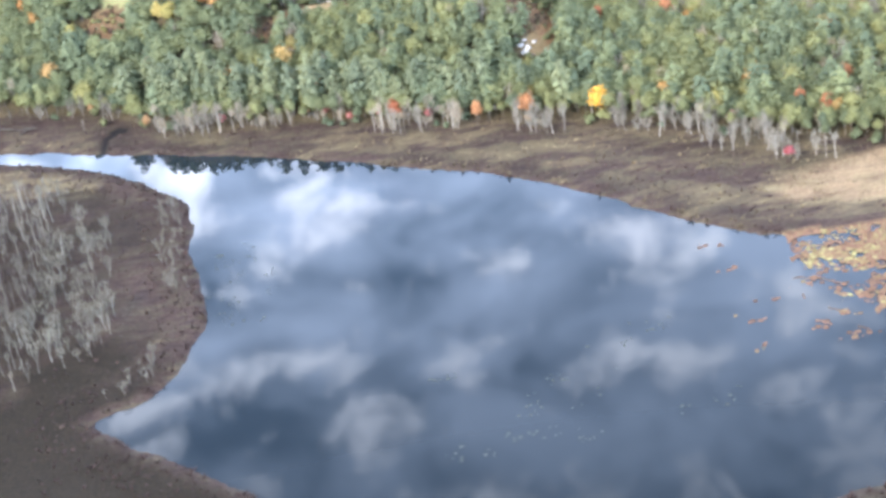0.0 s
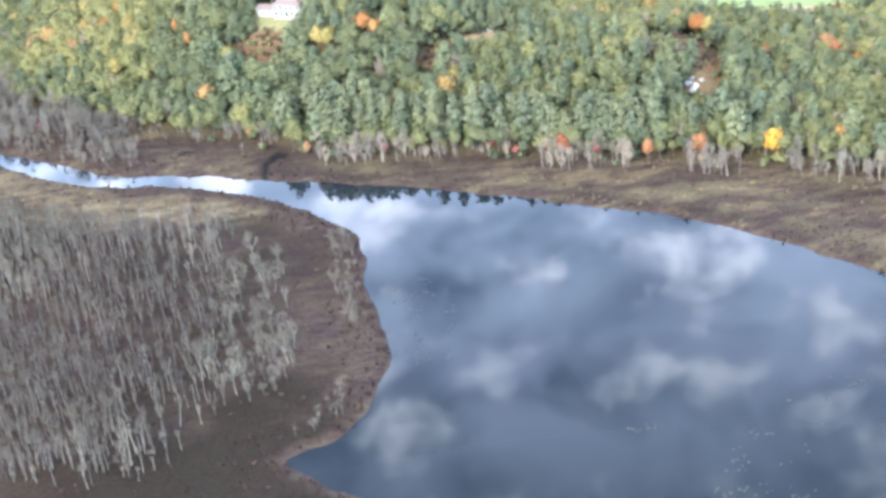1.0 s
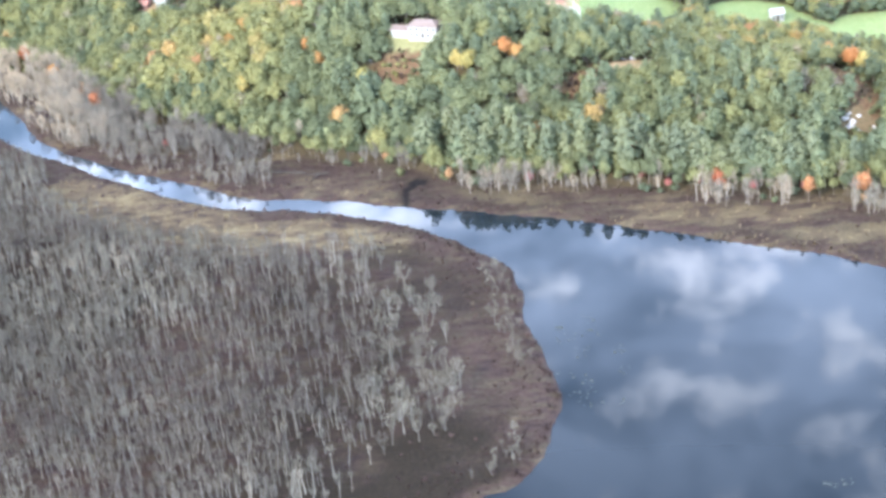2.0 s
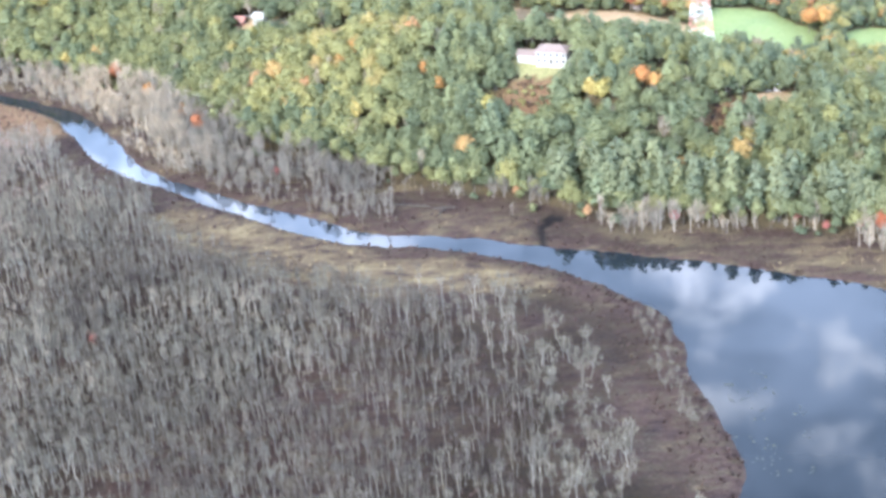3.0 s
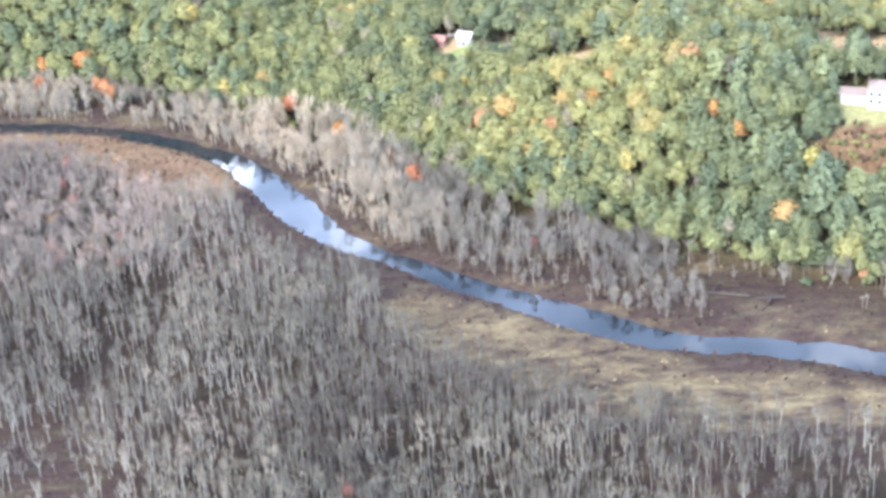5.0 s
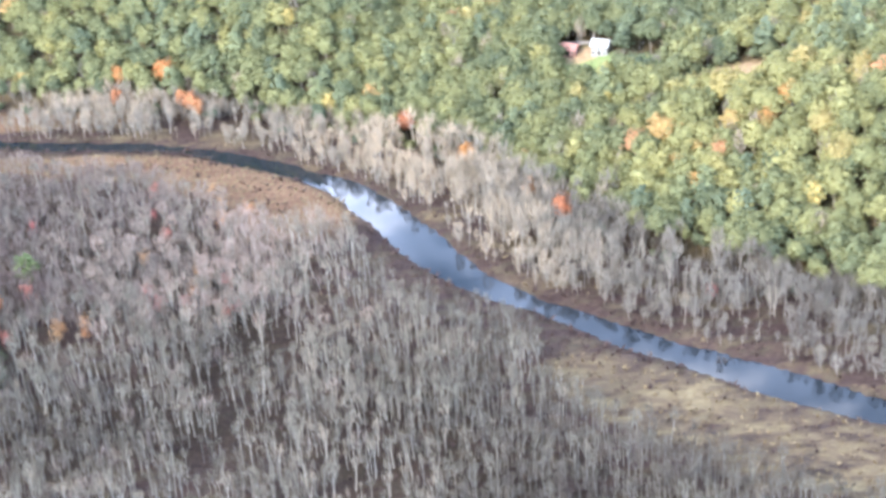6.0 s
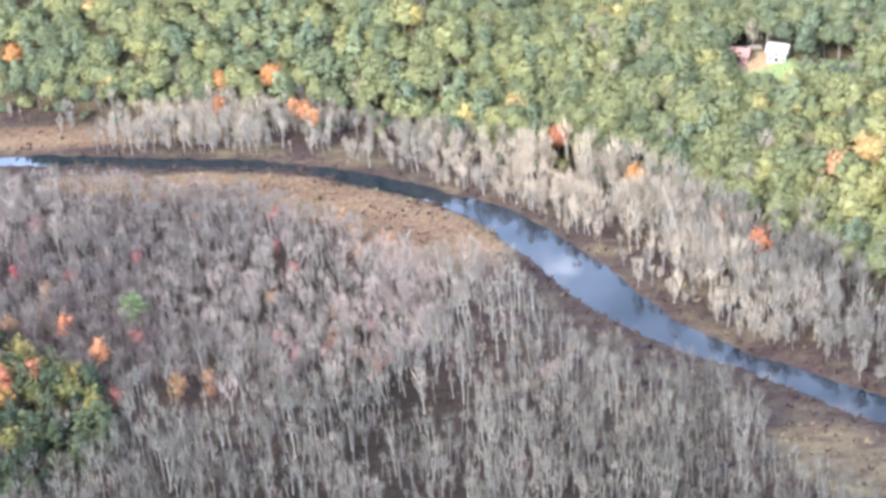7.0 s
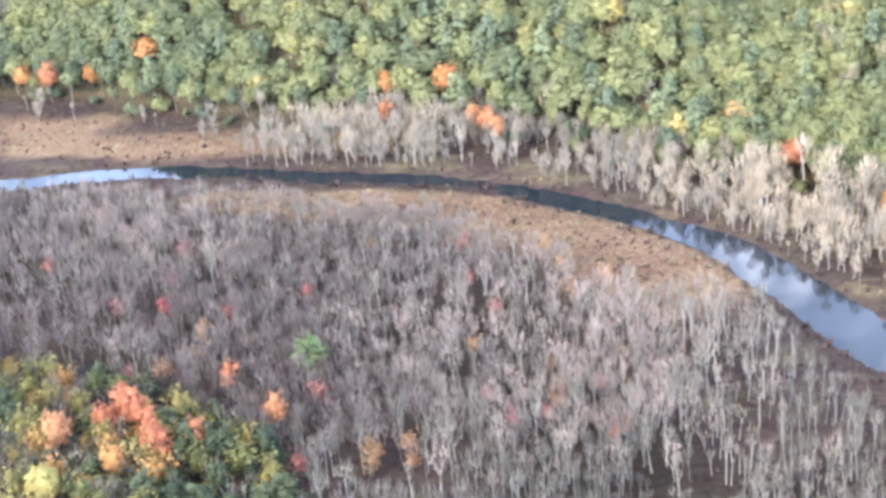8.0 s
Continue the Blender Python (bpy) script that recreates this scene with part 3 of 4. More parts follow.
def fine_tree(seed, width=0.25, leaves=330):
    """A broadleaf tree 1 m high for a nearer look: a ragged round crown of small leaf sprays on limbs."""
    r, b = np.random.default_rng(seed), Build()
    b.add(cone((0, 0, -0.08), (r.normal(0, 0.02), r.normal(0, 0.02), 0.6), 0.022, 0.010, 5), 0)
    for k in range(6):
        ang, up = 2.4 * k + r.uniform(-0.5, 0.5), 0.42 + 0.07 * k
        b.add(cone((0, 0, up * 0.62), (math.cos(ang) * width * 0.7, math.sin(ang) * width * 0.7, up), 0.009), 0)
    c0, half = np.array([0, 0, 0.60]), np.array([width, width, 0.33])
    swell = [r.normal(0, 2.4, 3), r.normal(0, 4.5, 3), r.uniform(0, 6, 2)]

    def lobes(d):
        return 1 + 0.3 * np.sin(d @ swell[0] + swell[2][0]) + 0.22 * np.sin(d @ swell[1] + swell[2][1])
    b.add((DOME_V * (lobes(DOME_V) * min(0.46, leaves / 700))[:, None] * half + c0, DOME_F), 1, True)
    d = r.normal(0, 1, (leaves, 3))
    d /= np.linalg.norm(d, axis=1)[:, None]
    p = d * (lobes(d) * r.uniform(0.45, 1.15, leaves))[:, None] * half + c0
    u = np.cross(d + r.normal(0, 0.6, d.shape), (0.2, 0.1, 1))
    u /= np.linalg.norm(u, axis=1)[:, None]
    w = np.cross(d + r.normal(0, 0.5, d.shape), u)
    w /= np.linalg.norm(w, axis=1)[:, None]
    sz = r.uniform(0.022, 0.050, (leaves, 1))
    b.add((np.stack([p - u * sz, p + u * sz * 0.6 - w * sz * 0.8, p + u * sz * 0.5 + w * sz], 1).reshape(-1, 3), np.arange(3 * leaves).reshape(-1, 3)), 1)
    return b.done()


def bush(seed):
    """A low leafy bush 1 m high: uneven lumps with leaf sprays."""
    r, b = np.random.default_rng(seed), Build()
    for k in range(2):
        c = np.array([r.normal(0, 0.16), r.normal(0, 0.16), 0.38 + 0.18 * k])
        b.add((ICO_V * r.uniform(0.24, 0.42, (len(ICO_V), 1)) * (1, 1, 0.9) + c, ICO_F), 0, True)
        b.add(leaf_quads(r, c, 0.40, 14, 0.13), 0)
    return b.done()


def pine_tree(seed, boughs=38, width=0.24):
    """A pine 1 m high: a trunk and ragged boughs that droop from it, longest low down."""
    r, b = np.random.default_rng(seed), Build()
    b.add(cone((0, 0, -0.08), (0, 0, 0.95), 0.018, 0.003, 4), 0)
    for k in range(boughs):
        z, ang = 0.30 + 0.62 * (k + r.uniform(-1.2, 1.2)) / boughs, 2.4 * k + r.uniform(-0.4, 0.4)
        d, s = np.array([math.cos(ang), math.sin(ang), 0]), np.array([-math.sin(ang), math.cos(ang), 0])
        ln = (width * (1.1 - z) + 0.03) * r.uniform(0.6, 1.35)
        tip, base = d * ln + (0, 0, z + r.uniform(-0.05, 0.03)), np.array([0, 0, z + 0.07])
        mid = d * ln * 0.55 + (0, 0, z + r.uniform(0.02, 0.06))
        v = np.array([base, mid + s * ln * 0.36 - (0, 0, 0.02), tip, mid - s * ln * 0.36 - (0, 0, 0.02), mid + (0, 0, 0.02)])
        b.add((v, np.array([[0, 1, 4], [1, 2, 4], [2, 3, 4], [3, 0, 4]])), 1)
    b.add(leaf_quads(r, np.array([0, 0, 0.55]), np.array([width * 0.62, width * 0.62, 0.36]), 46, 0.05), 1)
    return b.done()


def tuft(seed, blades=9, out=0.6):
    """A low shrub or grass tussock, about 1 m across and high: stems that arch outward."""
    r, b = np.random.default_rng(seed), Build()
    for k in range(blades):
        ang, lean, up = r.uniform(0, 6.28), r.uniform(0.1, out), r.uniform(0.5, 1.0)
        d, s = np.array([math.cos(ang), math.sin(ang), 0]), np.array([-math.sin(ang), math.cos(ang), 0])
        p = d * 0.12 * r.uniform(0, 1)
        v = np.array([p - s * 0.06 - (0, 0, 0.1), p + s * 0.06 - (0, 0, 0.1), p + d * lean * 0.5 + s * 0.06 + (0, 0, up * 0.7), p + d * lean * 0.6 - s * 0.055 + (0, 0, up * 0.65), p + d * lean + (0, 0, up)])
        b.add((v, np.array([[0, 1, 2], [0, 2, 3], [3, 2, 4]])), 0)
    return b.done()


def scatter(name, kinds, x, y, z, size, wide, tint, mats):
    """Many plants of some kinds joined into one mesh object of kind stuff."""
    which, turn = RNG.integers(0, len(kinds), len(x)), RNG.uniform(0, 6.283, len(x))
    V, F, M, S, T, n = [], [], [], [], [], 0
    for k, (v, f, m, s) in enumerate(kinds):
        sel = np.flatnonzero(which == k)
        if not len(sel):
            continue
        c, q = np.cos(turn[sel])[:, None], np.sin(turn[sel])[:, None]
        w, h = (size[sel] * wide[sel])[:, None], size[sel][:, None]
        pts = np.stack([(v[:, 0] * c - v[:, 1] * q) * w + x[sel][:, None], (v[:, 0] * q + v[:, 1] * c) * w + y[sel][:, None], v[:, 2] * h + z[sel][:, None]], -1)
        V.append(pts.reshape(-1, 3))
        F.append((f[None] + (np.arange(len(sel)) * len(v))[:, None, None] + n).reshape(-1, 3))
        M.append(np.tile(m, len(sel)))
        S.append(np.tile(s, len(sel)))
        T.append(np.repeat(tint[sel], len(v)))
        n += len(sel) * len(v)
    return new(name, make_mesh(name, np.vstack(V), np.vstack(F), mats, np.concatenate(M), np.concatenate(S), np.concatenate(T)))


def jittered(x0, x1, y0, y1, gap, jitter=0.45):
    x, y = [q.ravel() for q in np.meshgrid(np.arange(x0, x1, gap), np.arange(y0, y1, gap))]
    return x + RNG.uniform(-jitter, jitter, len(x)) * gap, y + RNG.uniform(-jitter, jitter, len(x)) * gap


BARE = [bare_tree(k) for k in range(8)]
LEAFY = [leafy_tree(20 + k) for k in range(8)]
FAR_LEAFY = [leafy_tree(140 + k, 0.36, 5, 70) for k in range(6)]
EDGE_LEAFY = [leafy_tree(160 + k, 0.26, 8, 200, 0.34) for k in range(6)]
TALL = [bare_tree(120 + k, 4, 42, 0.14, 0.42, 0.66, 0.77) for k in range(6)]
BUSHY = [bare_tree(10 + k, 6, 130, 0.20, 0.14, 0.30, 0.52) for k in range(6)]
ACCENT = [leafy_tree(200 + k, 0.28, 7, 230, 0.24) for k in range(6)]
PUFFY = [bare_tree(180 + k, 5, 82, 0.26, 0.2, 0.36, 0.64) for k in range(5)]
FINE = [fine_tree(100 + k) for k in range(6)]
SPARSE = [fine_tree(220 + k, 0.24, 210) for k in range(6)]
PINES = [pine_tree(40 + k) for k in range(6)]
TUFTS = [tuft(60 + k) for k in range(6)]
# the stretch of country that is planted closely
NEAR = np.array([(-8, 145), (20, 130), (85, 118), (120, 150), (128, 225), (112, 256), (62, 322), (20, 345), (-60, 362), (-120, 376), (-195, 386), (-195, 330), (-163, 282), (-112, 212), (-60, 170)], float)
GROVE = np.array([(-175, 301), (-157, 298), (-148, 294.5), (-141, 291.5), (-135.5, 287), (-130, 281), (-127.5, 270), (-150, 255), (-200, 280)], float)

# the bare swamp wood on the near side of the river
x, y = jittered(-190, 5, 140, 335, 1.06)
keep = inside(x, y, NEAR) & ~inside(x, y, NORTH_SIDE) & ~inside(x, y, GROVE)
x, y = x[keep], y[keep]
shore, wood = plan(x, y)
tanz = zones(x, y, shore, wood)
reach = np.where(x > -25, 11.5, 10.5 - 4.7 * step01((-54 - x) / 14)) + 2.5 * value_noise(x, y, 9, 11)
gaps = value_noise(x, y, 11, 16, 2) + 0.5 * RNG.uniform(-1, 1, len(x)) < 0.55 - 0.16 * step01((x + 40) / 25) - 0.22 * step01((-81 - x) / 20)
keep = (shore > reach) & (tanz < 0.35) & (meadow(x, y) < 0.5) & gaps & (y > 168 + 5 * value_noise(x, y, 8, 33)) & (RNG.uniform(0, 1, len(x)) > 0.28 * step01((x + 62) / 16) + 0.34 * step01((x + 47) / 14))
x, y, shore, wood, z = [q[keep] for q in (x, y, shore, wood, height(x, y, shore, wood))]
tint = np.clip(0.5 - 0.16 * step01((x + 55) / 25) + 0.26 * np.exp(-(((x + 98) / 24) ** 2)) + 0.55 * value_noise(x, y, 14, 8) + RNG.normal(0, 0.16, len(x)), 0, 1)
size, wide = 3.4 * RNG.uniform(0.5, 1.2, len(x)) * (1 + 0.15 * value_noise(x, y, 12, 18)), RNG.uniform(0.75, 1.25, len(x))
single = x > -20.5
warm = RNG.uniform(0, 1, len(x)) < 0.9 * step01((-81 - x) / 30) * (0.12 + 0.88 * step01((y - 272) / 18))
size = size * np.where(warm, 1.0, 1.14) * (1 + 0.12 * step01((x + 47) / 14))
for s_, twig, kinds, words in ((~single & ~warm, M_TWIG, TALL + BARE[:2], "dense leafless grey swamp trees standing in the marsh"), (warm, M_WARM_TWIG, PUFFY + BARE[:2], "leafless reddish grey swamp trees standing in the marsh")):
    tagged(scatter("swamp_trees", kinds, x[s_], y[s_], z[s_], size[s_], wide[s_], tint[s_], [M_BARK, twig]), words, "trees", kind="stuff")
SINGLE_BARE = np.stack([x, y, z, 0.88 * size, 1.28 * wide], 1)[single]
x, y = jittered(-9, 3, 174, 226, 1.3)
shore, wood = plan(x, y)
keep = (shore > 1.2) & (shore < 4.5) & (value_noise(x, y, 6, 27, 2) > -0.12)
x, y, z = x[keep], y[keep], height(x, y, shore, wood)[keep]
SINGLE_BARE = np.vstack([SINGLE_BARE, np.stack([x, y, z, RNG.uniform(1.2, 2.2, len(x)), RNG.uniform(1.0, 1.6, len(x))], 1)])

# the belt of bare trees between the far bank and the forest
x, y = jittered(-165, 115, 195, 370, 1.02)
keep = inside(x, y, NEAR) & inside(x, y, NORTH_SIDE)
x, y = x[keep], y[keep]
shore, wood = plan(x, y)
deep = np.where(x < -140, 4, np.where(x > 58, 5.5, 3.8 + 11.2 * step01((-26 - x) / 14) + 5.0 * np.exp(-(((x + 66) / 18) ** 2))))
keep = (wood < 1.5) & (RNG.uniform(0, 1, len(x)) < 1 - 0.35 * step01((x + 26) / 8) - 0.15 * step01((x + 8) / 8)) & (wood > -deep - 5 * value_noise(x, y, 14, 12)) & (shore > np.where(x < -40, 0.9, 3.0) + 1.2 * value_noise(x, y, 8, 17))
keep &= RNG.uniform(0, 1, len(x)) < 1 - 0.85 * step01((-134 - x) / 8)
keep &= np.where(x < -36, value_noise(x, y, 6, 29, 2) + RNG.uniform(-0.5, 0.5, len(x)) > -0.22, value_noise(x, y, 7, 28, 2) + RNG.uniform(-0.3, 0.3, len(x)) > np.where(x > 56, -0.12, -0.04))
x, y, shore, wood = x[keep], y[keep], shore[keep], wood[keep]
# tint rises leftward and around x -86: haze and sunlight painted into the twigs
tagged(scatter("bank_trees", BUSHY + TALL[:4], x, y, height(x, y, shore, wood), 4.5 * RNG.uniform(0.42, 1.15, len(x)) * (0.62 + 0.25 * step01((-85 - x) / 15) + (0.38 - 0.25 * step01((-85 - x) / 15)) * step01((shore - 2) / 6)) * (1 - 0.35 * np.exp(-(((x + 30) / 13) ** 2))) * (1 + 0.18 * np.exp(-(((x + 80) / 12) ** 2))) * (1 - 0.28 * np.exp(-(((x + 106) / 12) ** 2))) * (1 - 0.3 * step01((-134 - x) / 8)), RNG.uniform(0.9, 1.45, len(x)),
               np.clip(0.30 + 0.22 * step01((-55 - x) / 20) - 0.20 * np.exp(-(((x + 58) / 14) ** 2)) + 0.3 * step01((x + 20) / 20) + 0.42 * np.exp(-(((x + 86) / 14) ** 2)) + 0.35 * value_noise(x, y, 20, 13) + RNG.normal(0, 0.15, len(x)), 0, 1), [M_BELT_BARK, M_BELT_TWIG]),
       "belt of leafless pale trees along the river bank", "trees", kind="stuff")

# places of the coloured trees
ORANGE = [(36, 303), (37.5, 302.2), (34.8, 301.6), (-27.6, 285.8), (-41.1, 303.1), (-43.4, 301.7), (4.7, 271.8), (3, 272.6), (6, 257.2), (70.6, 228.3), (-29.8, 290.4), (6.3, 258),
          (79.3, 251.5), (-157.8, 357.1), (-165.7, 358.4), (-117.7, 344.6), (-124.3, 345.5), (-142, 279.7), (-143.7, 277.2), (-141, 286.5), (-53, 296), (-78, 313), (-151, 357), (53.6, 266.4), (56.4, 263.6)]
RED = [(5.5, 304.3), (-142.5, 287.5), (-141.3, 286), (-143.6, 285.5), (-139, 281), (-71.1, 302.4), (-85.1, 324), (-112.7, 336), (43, 234), (20.1, 250), (50.5, 232), (76.3, 254.4), (66, 256.7), (91, 215.3), (-115.1, 338.5),
       (-113.6, 336.9), (-124.1, 341), (-162.4, 356.2), (-142.9, 289.3), (-140, 284.2), (-136.3, 282.1), (-146.9, 283.4), (-134.7, 291.2), (-130.5, 285.2), (-68, 296), (31, 239.5), (88, 218), (96, 222)]
YELLOW = [(-3.2, 272.6), (-4.8, 273.7), (-20.2, 277.2), (-41.2, 288.2), (-2.7, 273.2), (-146.4, 276.6), (77, 222), (-95, 331), (-60, 318), (-100, 345), (-134, 352), (-47.9, 309.4), (51.2, 267.2), (58.0, 261.5)]
# the forest on the hill
x, y = jittered(-200, 130, 195, 390, 1.75)
keep = inside(x, y, NEAR) & inside(x, y, NORTH_SIDE)
x, y = x[keep], y[keep]
shore, wood = plan(x, y)
field, straw, brush = clearing(x, y)
keep = (wood > 0.3) & (np.maximum.reduce([field, straw, brush]) < 0.35)
for cx, cy in ORANGE + RED + YELLOW:
    keep &= (x - cx) ** 2 + ((y - cy + 0.7) / 1.5) ** 2 > 1.1
x, y, shore, wood = x[keep], y[keep], shore[keep], wood[keep]
z = height(x, y, shore, wood)
piney = value_noise(x, y, 14, 21) + RNG.normal(0, 0.34, len(x)) > np.where(wood < 2.6, 9.0, 0.40 + 0.2 * step01((-40 - x) / 30) - 0.17 * step01((x + 22) / 24) * step01((40 - wood) / 15))
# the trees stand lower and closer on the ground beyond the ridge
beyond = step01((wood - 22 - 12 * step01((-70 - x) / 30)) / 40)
# sunlight on the ridge, painted as a warmer, lighter leaf tint
sun_tint = np.exp(-((x + 48) / 26) ** 2 - ((y - 308) / 22) ** 2)
# the beyond term lightens far crowns, haze put into the leaf colour
tint = np.clip(0.23 + 0.38 * sun_tint + 0.20 * step01((-60 - x) / 20) + 0.12 * step01((x + 15) / 20) + 0.36 * beyond + 0.24 * value_noise(x, y, 12, 22) + RNG.normal(0, 0.13, len(x)) + 0.4 * (RNG.uniform(0, 1, len(x)) < 0.025), 0, 1)
grow = (0.90 + 0.10 * step01(wood / 6)) * (1 - 0.36 * beyond)
front = ~piney & (wood < 2.4)
leafless = ~piney & ~front & (RNG.uniform(0, 1, len(x)) < 0.05 + 0.05 * step01((x + 5) / 20))
far = beyond + RNG.normal(0, 0.08, len(x)) > 0.55
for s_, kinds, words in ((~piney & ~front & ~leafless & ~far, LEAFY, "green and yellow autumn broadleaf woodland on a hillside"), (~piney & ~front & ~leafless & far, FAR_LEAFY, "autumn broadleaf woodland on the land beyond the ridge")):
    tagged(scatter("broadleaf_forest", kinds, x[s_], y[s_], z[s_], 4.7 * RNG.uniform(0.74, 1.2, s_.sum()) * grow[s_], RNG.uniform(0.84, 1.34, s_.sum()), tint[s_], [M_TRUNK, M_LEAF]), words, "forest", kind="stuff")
s_ = leafless
tagged(scatter("leafless_woodland_trees", BUSHY, x[s_], y[s_], z[s_], 4.7 * RNG.uniform(0.8, 1.15, s_.sum()) * grow[s_], RNG.uniform(0.9, 1.3, s_.sum()), RNG.uniform(0.2, 1, s_.sum()), [M_BELT_BARK, M_BELT_TWIG]),
       "pale leafless trees mixed into the hillside woodland", "trees", kind="stuff")
s_ = piney
tagged(scatter("pine_forest", PINES, x[s_], y[s_], z[s_], 5.2 * RNG.uniform(0.75, 1.2, s_.sum()) * grow[s_] * (1 + 0.25 * ((wood[s_] < 12) & (x[s_] > -22))), RNG.uniform(1.1, 1.6, s_.sum()), RNG.uniform(0, 1, s_.sum()), [M_TRUNK, M_PINE]),
       "dark green pines mixed into the hillside woodland", "forest", kind="stuff")
EDGE_TREES = np.stack([x, y, z, 5.0 * RNG.uniform(0.6, 1.15, len(x)) * grow, RNG.uniform(0.8, 1.15, len(x))], 1)[front]
# tall pines behind the forest edge, mirrored in the lake
tx, ty = jittered(-12, 58, 215, 262, 2.1)
tw = plan(tx, ty)[1]
keep = (tw > 2.4) & (tw < 7.5) & (RNG.uniform(0, 1, len(tx)) < 0.62 - 0.35 * step01((tx - 28) / 20))
TALL_PINES = np.stack([tx, ty, ground_at(tx, ty), RNG.uniform(7.0, 9.6, len(tx)), RNG.uniform(0.85, 1.15, len(tx))], 1)[keep]

# leafy undergrowth along the forest edge and round the clearings
x, y = jittered(-165, 125, 200, 370, 1.0)
keep = inside(x, y, NEAR) & inside(x, y, NORTH_SIDE)
x, y = x[keep], y[keep]
shore, wood = plan(x, y)
*opened, brush = clearing(x, y)
rim = np.maximum.reduce([*opened, brush])
lively = RNG.uniform(0, 1, len(x))
keep = ((wood > -1.6) & (wood < 1.6) & (lively < 0.12 - 0.08 * step01((x + 65) / 10)) & (shore > 2)) | ((wood > 3) & (rim > 0.03) & (rim < 0.4)) | ((wood > 3) & (brush > 0.4) & (np.maximum(*opened) < 0.4) & (lively < 0.35))
x, y, shore, wood, brush = x[keep], y[keep], shore[keep], wood[keep], brush[keep]
tagged(scatter("undergrowth", [bush(70 + k) for k in range(6)], x, y, height(x, y, shore, wood), RNG.uniform(0.7, 2.3, len(x)) * (1 + 0.3 * (wood > 3)) * np.where(brush > 0.4, 0.42, 1.0), RNG.uniform(0.8, 1.3, len(x)),
               np.clip(0.12 + 0.3 * (brush > 0.4) + 0.2 * value_noise(x, y, 6, 51) + RNG.normal(0, 0.18, len(x)), 0, 1), [M_LEAF]),
       "low green, yellow and rusty bushes along the wood's edge", "bushes", kind="stuff")

# the mixed grove in the swamp
x, y = jittered(-200, -120, 255, 306, 1.45)
keep = inside(x, y, GROVE) & inside(x, y, NEAR)
x, y = x[keep], y[keep]
pick = RNG.uniform(0, 1, len(x))
z = ground_at(x, y)
pine_side = 0.25 * step01((x + 141) / 6)
s_ = (pick < 0.46 - pine_side)
tagged(scatter("grove_trees", FINE, x[s_], y[s_], z[s_], 3.9 * RNG.uniform(0.55, 1.2, s_.sum()), RNG.uniform(0.8, 1.3, s_.sum()), np.clip(RNG.normal(0.52, 0.28, s_.sum()), 0, 1), [M_TRUNK, M_GROVE]),
       "green and olive broadleaf trees of a mixed grove", "trees", kind="stuff")
s_ = (pick > 0.46 - pine_side) & (pick < 0.54 + 0.3 * pine_side)
tagged(scatter("grove_pines", PINES, x[s_], y[s_], z[s_], 4.2 * RNG.uniform(0.6, 1.2, s_.sum()), RNG.uniform(1.1, 1.6, s_.sum()), RNG.uniform(0, 1, s_.sum()), [M_TRUNK, M_GROVE_PINE]),
       "dark pines of a mixed grove in the swamp", "trees", kind="stuff")
s_ = (pick > 0.54 + 0.3 * pine_side)
tagged(scatter("grove_bare_trees", BARE, x[s_], y[s_], z[s_], 3.4 * RNG.uniform(0.6, 1.2, s_.sum()), RNG.uniform(0.9, 1.4, s_.sum()), RNG.uniform(0.2, 1, s_.sum()), [M_BARK, M_TWIG]),
       "leafless trees between the green trees of a grove", "trees", kind="stuff")

# low shrubs and tussocks of the marsh
x, y = jittered(-195, 125, 118, 372, 0.95)
keep = inside(x, y, NEAR)
x, y = x[keep], y[keep]
shore, wood = plan(x, y)
z = height(x, y, shore, wood)
tanz = zones(x, y, shore, wood)
field, straw, brush = clearing(x, y)
rim = np.maximum.reduce([field, straw])
open_marsh = (shore > 0.15) & (wood < 1) & (z > 0.02) & (blob(x, y, 84, 176, 9, 14, 0) < 0.3)
open_marsh &= (distance(x, y, CREEK) > 1.0) & (np.hypot((x + 13.1) / 1.9, (y - 254.9) / 1.3) > 1)
thin = np.where(blob(x, y, 96, 198, 13, 6, 0) > 0.3, 0.15, np.where((shore > 7) & (x > -40) & ~inside(x, y, NORTH_SIDE), 0.22, np.where((shore > 13) & ~inside(x, y, NORTH_SIDE), 0.3, np.where(inside(x, y, NORTH_SIDE), 0.6, 0.9))))
keep = (open_marsh & (RNG.uniform(0, 1, len(x)) < thin)) | ((brush > 0.3) & (wood > 0) & (rim < 0.37))
x, y, z, tanz, shore, brush = x[keep], y[keep], z[keep], tanz[keep], shore[keep], brush[keep]
t_ = RNG.uniform(0, 1, len(x)) < np.where(tanz > 0.3, 0.8, 0.25 * tanz)
n_ = (~t_).sum()
tagged(scatter("marsh_shrubs", TUFTS, x[~t_], y[~t_], z[~t_], RNG.uniform(0.12, 0.42, n_) * (1 + 0.45 * (shore[~t_] < 1.3)) * (1 + 1.1 * (brush[~t_] > 0.3)), RNG.uniform(1.6, 3.0, n_) / (1 + 0.7 * (brush[~t_] > 0.3)),
               np.clip(0.46 + 0.15 * (brush[~t_] > 0.3) + 0.2 * step01((x[~t_] - 10) / 30) * (y[~t_] > 182) - 0.2 * step01((190 - y[~t_]) / 12) - 0.2 * step01((x[~t_] + 34) / 12) * (y[~t_] < 238) * ~inside(x[~t_], y[~t_], NORTH_SIDE) + 0.4 * value_noise(x[~t_], y[~t_], 8, 31) + RNG.normal(0, 0.13, n_), 0, 1), [M_SHRUB]),
       "low reddish brown marsh shrubs", "shrubs", kind="stuff")
